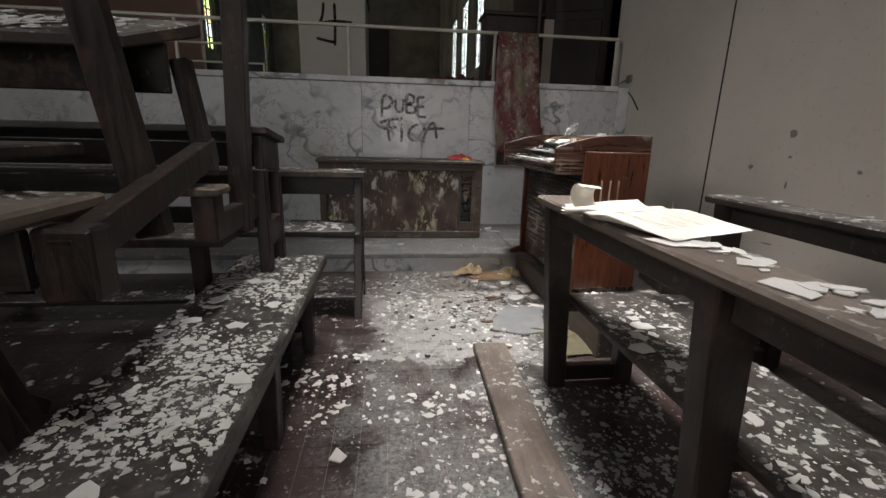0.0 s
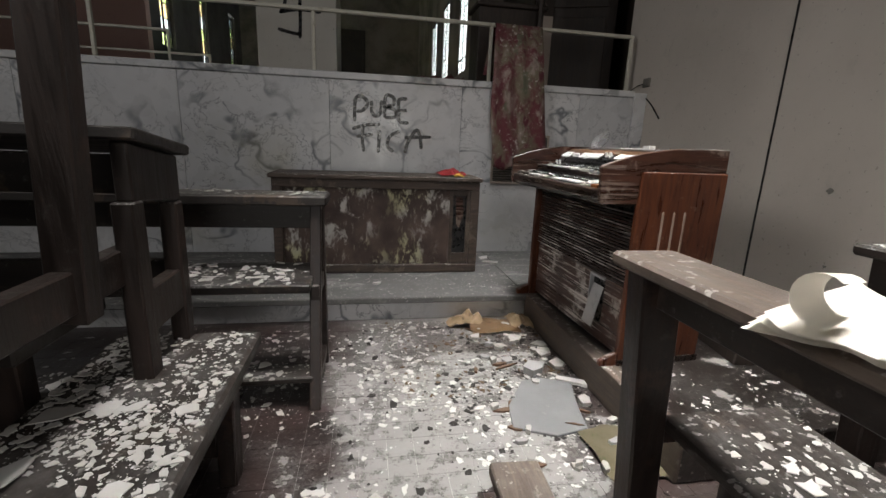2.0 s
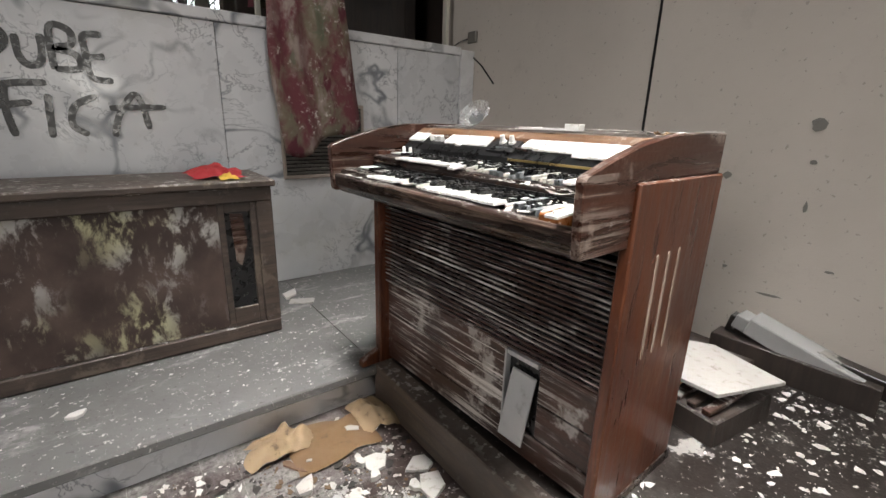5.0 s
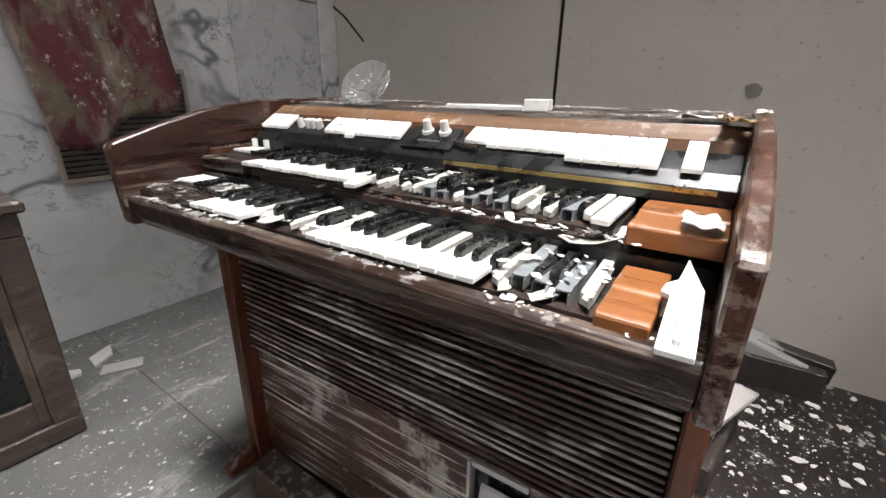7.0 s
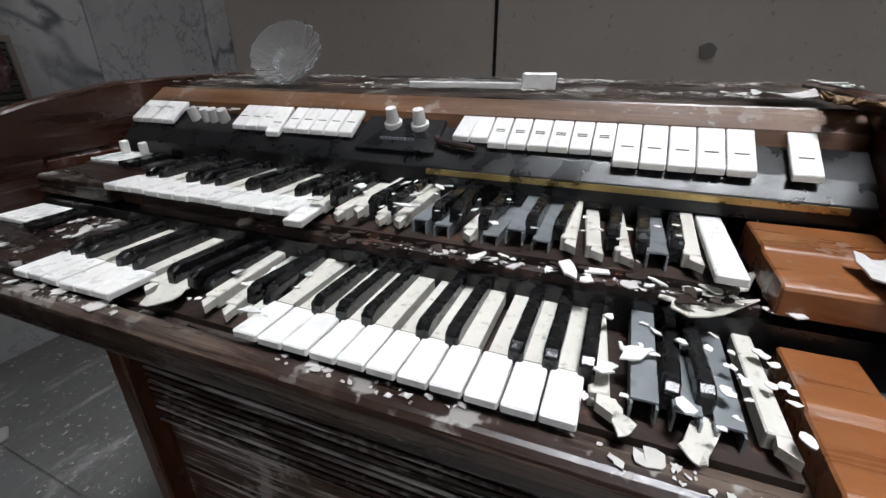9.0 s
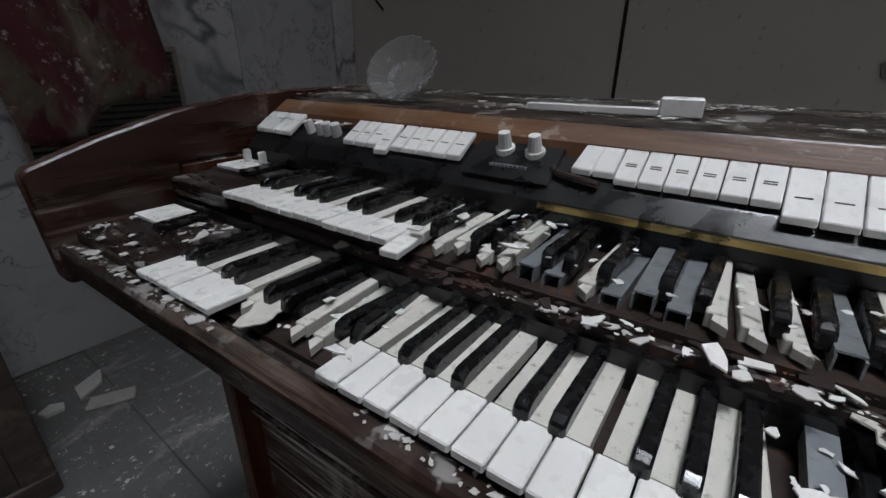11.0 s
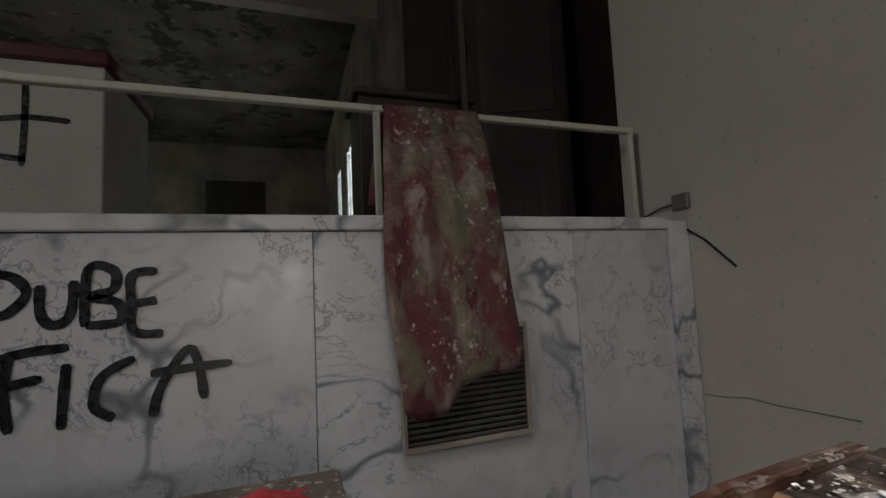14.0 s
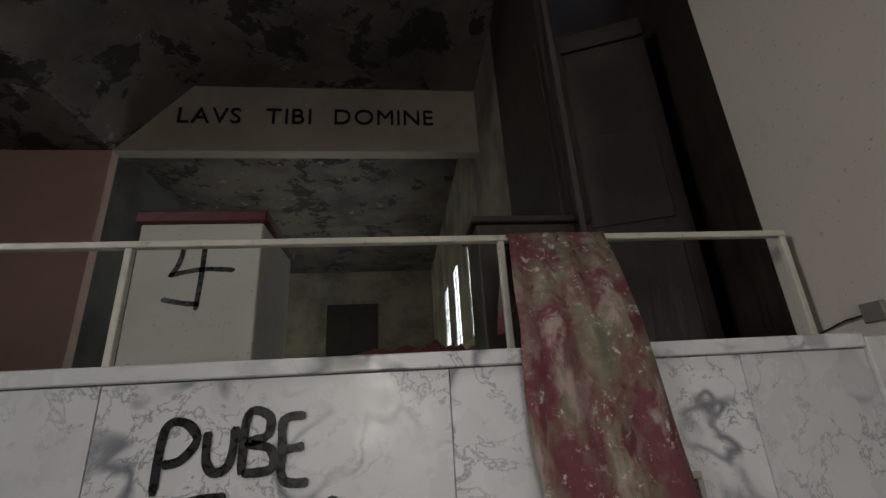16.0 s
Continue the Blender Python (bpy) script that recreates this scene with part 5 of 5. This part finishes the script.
rag(3.28, 4.72, 0.25, 0.3, 0.03, plain("mossy_rag", (0.1, 0.085, 0.05), 0.9, 0, (0.05, 0.06, 0.02), 0.7, 14), "mossy_rag", "mossy yellowish rag beside the dais", "rag", 12)

# things by the cream wall
board((-0.27, -0.035, 0), (0.27, 0.035, 0.075), look((4.7, 5.0, 0.245), (4.7, 6.0, 0.37)) @ pose(0, 0, 0, 0, 90, 90), DAIS, "leaning_beam", "dark beam leaning by the cream wall", "beam")
lean = thing("white_beam", "white painted beam lying on the dark beam by the wall", "beam", pose(4.69, 5.0, 0.25, 15, 0, 0))
part("beam", slab_box((-0.06, -0.235, 0.0), (0.06, 0.2, 0.075), 0.005, 0.004), STONE, lean)
part("end_cap", slab_box((-0.05, 0.2005, 0.0), (0.05, 0.25, 0.06), 0.004), STONE, lean)
board((-0.05, -0.25, 0), (0.06, 0.3, 0.11), pose(4.66, 5.0, 0.166, 0, 0, 2), NEAR_BLACK, "dark_box", "dark wooden box under the white beam", "box")
tray = thing("pedal_unit", "overturned organ pedal unit with a broken white panel", "pedals", pose(4.15, 5.12, 0.166, 0, 0, -8))
part("body", slab_box((-0.16, -0.13, 0.0), (0.18, 0.2, 0.09), 0.006, 0.003), NEAR_BLACK, tray)
for i in range(4):
    part("pedal", bar(B(), (-0.15, -0.09 + i * 0.05, 0.1), (0.1, -0.09 + i * 0.05, 0.13), 0.028, 0.02, (0, 0, 1), 0.003), [LOUVRE, RUST, LOUVRE, BRASS][i], tray)
part("panel", prism(B(), [(-0.12, -0.1), (-0.16, 0.16), (0.1, 0.22), (0.2, 0.1), (0.16, -0.16)], 2, 0.15, 0.164, 0.002), CHUNK, tray, "broken white panel")
board((-0.3, -0.05, 0), (0.3, 0.05, 0.05), pose(4.62, 5.42, 0.166, 0, 0, 80), NEAR_BLACK, "fallen_board", "dark fallen board on the dais", "board")
board((-0.02, -0.075, 0), (0.02, 0.075, 0.012), pose(3.52, 4.98, 0.166, 0, 0, -38), FLAKE, "plaster_strip", "white plaster strip on the dais", "rubble")
board((-0.02, -0.006, 0), (0.02, 0.006, 0.62), pose(4.72, 6.1, 0.166, -14, 12, 0), PAPER, "thin_white_slat", "thin pale slat leaning against the cream wall", "slat")
board((-0.03, -0.065, 0), (0.03, 0.065, 0.008), pose(3.33, 6.82, 0.1605, 0, 0, 62), CHUNK, "plaster_strip", "white plaster strip on the step", "rubble")


# ---- fallen paint flakes ----
def flakes(name, label, places, small, large, tilt=8.0, material=None, skew=4.0, slope=0.0):
    verts, faces = [], []
    for x, y, z in places:
        s = small + (large - small) * random.random() ** skew
        n = random.randint(6, 10)
        m = pose(x, y, z, slope, 0, 0) @ pose(0, 0, 0, random.uniform(-tilt, tilt), random.uniform(-tilt, tilt), random.uniform(0, 360))
        long = random.uniform(0.5, 1.0)
        base = len(verts)
        low = []
        for i in range(n):
            a = (i + random.uniform(-0.35, 0.35)) * math.tau / n
            low.append(m @ Vector((s * math.cos(a) * random.uniform(0.35, 1.15), s * long * math.sin(a) * random.uniform(0.35, 1.15), 0)))
        drop = z - min(p.z for p in low) + 0.0006 if not slope else 0.003
        lift = min(0.0022, s * 0.12)
        verts += [(p.x, p.y, p.z + drop) for p in low] + [(p.x, p.y, p.z + drop + lift) for p in low]
        faces.append([base + n + i for i in range(n)])
        faces += [[base + i, base + (i + 1) % n, base + n + (i + 1) % n, base + n + i] for i in range(n)]
    me = bpy.data.meshes.new(name)
    me.from_pydata(verts, [], faces)
    me.materials.append(material or FLAKE)
    return tagged(new(name, me), label, "flakes", "", "stuff")


def scatter(n, x0, x1, y0, y1, z, clump=0.0, scale=2.0, seed=0):
    out = []
    while len(out) < n:
        p = (random.uniform(x0, x1), random.uniform(y0, y1), z)
        if noise.noise(Vector((p[0] * scale, p[1] * scale, seed))) + random.uniform(-0.35, 0.35) > clump:
            out.append(p)
    return out


flakes("paint_flakes", "white paint flakes strewn over the tiled floor", scatter(6000, 1.2, 3.36, 2.7, 6.0, 0.0, 0.0, 2.2, 1) + scatter(2200, 2.5, 3.4, 2.2, 4.3, 0.0, 0.0, 2.4, 41) + scatter(900, -0.8, 1.3, 3.0, 5.95, 0.0, 0.05, 2, 4) + scatter(900, 3.3, 4.7, 2.4, 4.5, 0.0, 0.05, 2, 5), 0.0025, 0.026, 8.0, None, 5.5)
flakes("paint_flakes", "white paint flakes on the dark floor by the plank", scatter(1300, 2.88, 3.5, 2.4, 4.3, 0.0, -0.1, 3, 42), 0.005, 0.02, 8.0, None, 3.0)
flakes("paint_flakes", "white paint flakes thick on the long bench", scatter(6500, 1.58, 1.97, 2.3, 4.86, 0.4725, 0.05, 3.5, 2), 0.002, 0.019, 8.0, None, 5.0)
flakes("paint_flakes", "white paint flakes on the pew seat", scatter(800, 3.08, 3.42, 2.3, 4.32, 0.4365, 0.0, 3, 3), 0.003, 0.022)
flakes("paint_flakes", "large curled paint flakes on the bench and pew seat", scatter(26, 1.6, 1.95, 2.6, 4.8, 0.4745, 0.0, 3, 31) + scatter(12, 3.1, 3.3, 2.6, 4.2, 0.438, 0.0, 3, 32), 0.03, 0.06, 3, None, 1.5)
flakes("paint_flakes", "large white paint flakes on the pew top", scatter(34, 2.95, 3.08, 2.6, 3.62, 0.8555, 0.0, 4, 6), 0.006, 0.055, 3, None, 1.4)
flakes("paint_flakes", "paint flakes on the dark pew by the wall", scatter(60, 3.78, 3.92, 3.0, 4.48, 0.8555, 0.0, 4, 7), 0.004, 0.03)
flakes("paint_flakes", "white paint flakes on the pew before the step", scatter(420, 0.4, 2.1, 5.14, 5.47, 0.541, 0.0, 3, 8) + scatter(160, 0.4, 2.15, 5.32, 5.5, 0.865, 0.05, 4, 9) + scatter(120, 0.4, 2.1, 5.15, 5.26, 0.141, 0.05, 4, 9), 0.005, 0.035)
flakes("paint_flakes", "paint flakes on the stacked pews", scatter(260, 0.3, 1.64, 3.34, 3.7, 0.946, 0.1, 4, 11) + scatter(120, 0.4, 1.7, 4.32, 4.58, 0.696, 0.0, 4, 12), 0.005, 0.03)
flakes("paint_flakes", "white paint flakes over the dais", scatter(620, 3.45, 4.75, 4.56, 5.06, 0.1655, 0.1, 3, 13) + scatter(260, 3.9, 4.75, 5.06, 7.1, 0.1655, 0.0, 3, 14), 0.0025, 0.024, 8.0, None, 6.0)
flakes("paint_flakes", "fine plaster flakes on the dusty step", scatter(900, 0.8, 3.34, 6.05, 7.15, 0.161, 0.05, 3, 15), 0.0015, 0.012, 8.0, None, 6.0)


flakes("paint_flakes", "white paint flakes on the tipped plank of the stack", [(x, y, 1.319 + (y - 3.93) * 0.344) for x, y, z in scatter(420, 0.4, 1.6, 3.94, 4.19, 0.0, -0.1, 4, 10)], 0.006, 0.04, 4.0, None, 2.5, 19.0)


def organ_places(n, x0, x1, y0, y1, z, clump, seed):
    return [tuple(organ.matrix_basis @ Vector(p)) for p in scatter(n, x0, x1, y0, y1, z, clump, 9, seed)]


flakes("paint_flakes", "paint flakes and key splinters on the organ", organ_places(420, 0.21, 0.29, 0.0, 0.91, 0.938, 0.0, 16) + organ_places(420, 0.3, 0.41, 0.0, 0.91, 0.9435, 0.0, 16) + organ_places(60, 0.14, 0.165, 0.73, 0.91, 0.905, -0.3, 61) + organ_places(50, 0.26, 0.395, -0.039, -0.024, 0.9475, -0.2, 62) + organ_places(110, -0.165, -0.153, 0.0, 0.91, 0.7775, -0.1, 17)
       + organ_places(130, -0.012, 0.0, 0.08, 0.55, 0.8075, -0.3, 18) + organ_places(60, -0.03, -0.012, 0.05, 0.4, 0.816, -0.3, 18) + organ_places(90, -0.15, -0.03, 0.75, 0.915, 0.793, 0, 19), 0.002, 0.011, 6)
flakes("key_splinters", "broken white key pieces among the keys", organ_places(34, -0.14, -0.04, 0.06, 0.2, 0.795, -0.5, 20) + organ_places(40, 0.0, 0.1, 0.1, 0.5, 0.842, -0.5, 21) + organ_places(10, -0.14, -0.06, 0.42, 0.52, 0.79, -0.5, 22) + organ_places(26, -0.03, -0.006, 0.07, 0.3, 0.816, -0.5, 23), 0.004, 0.015, 14, WHITE_KEY)

flakes("rust_scraps", "rusty and rotten scraps between the keyboards", organ_places(170, -0.034, -0.001, 0.07, 0.6, 0.8168, -0.5, 24), 0.002, 0.012, 12, RUST)
rot = plain("rotten_brown_crumb", (0.1, 0.065, 0.035), 0.85, 0.0, (0.03, 0.02, 0.014), 0.7, 30)
flakes("rotten_crumbs", "brown rotten crumbs and paper scraps before the step", scatter(600, 2.45, 3.34, 5.15, 6.0, 0.0012, -0.05, 5, 51), 0.003, 0.022, 8.0, rot, 5.0)
flakes("rotten_crumbs", "black damp crumbs before the dais", scatter(700, 2.7, 3.34, 4.8, 6.0, 0.0016, 0.0, 6, 52), 0.003, 0.025, 8.0, plain("black_damp_crumb", (0.018, 0.015, 0.013), 0.6), 4.0)
flakes("plaster_crumbs", "pale plaster crumbs before the step", scatter(900, 2.3, 3.34, 5.0, 6.0, 0.002, 0.05, 6, 53), 0.003, 0.02, 10.0, CHUNK, 4.0)
flakes("fallen_leaves", "dark rotted scraps on the white plaster", scatter(160, 2.1, 3.3, 4.5, 5.9, 0.0008, 0.1, 5, 33), 0.004, 0.03, 6, plain("rotted_black_scrap", (0.02, 0.017, 0.015), 0.8))

# ---- floor tiles ----
TILE = 0.1
tile_bm = B()
box(tile_bm, (-TILE / 2 + 0.001, -TILE / 2 + 0.001, -0.004), (TILE / 2 - 0.001, TILE / 2 - 0.001, 0.0))
tile_mesh = mesh_of("tile", tile_bm, FLOOR)
verts, faces = [], []
for i in range(-42, 60):
    for j in range(-7, 61):
        x, y = 2.0 + (i + 0.5) * TILE - 1.2, (j + 0.5) * TILE
        if x > 4.75 or x < -3.15:
            continue
        if 2.0 < x < 3.3 and 3.0 < y < 5.3:
            t = new("tile", tile_mesh)
            t.parent = floor
            t.location = (x, y, -0.0003 * random.random())
        else:
            n = len(verts)
            a, z = TILE / 2 - 0.001, -0.0003 * random.random()
            verts += [(x - a, y - a, -0.003), (x + a, y - a, -0.003), (x + a, y + a, -0.003), (x - a, y + a, -0.003), (x - a, y - a, z), (x + a, y - a, z), (x + a, y + a, z), (x - a, y + a, z)]
            faces += [(n + 4, n + 5, n + 6, n + 7), (n, n + 1, n + 5, n + 4), (n + 1, n + 2, n + 6, n + 5), (n + 2, n + 3, n + 7, n + 6), (n + 3, n, n + 4, n + 7)]
field = bpy.data.meshes.new("tile_field")
field.from_pydata(verts, [], faces)
field.materials.append(FLOOR)
field_ob = new("tile_field", field)
field_ob.parent = floor
tagged(field_ob, "", "", "", "stuff")
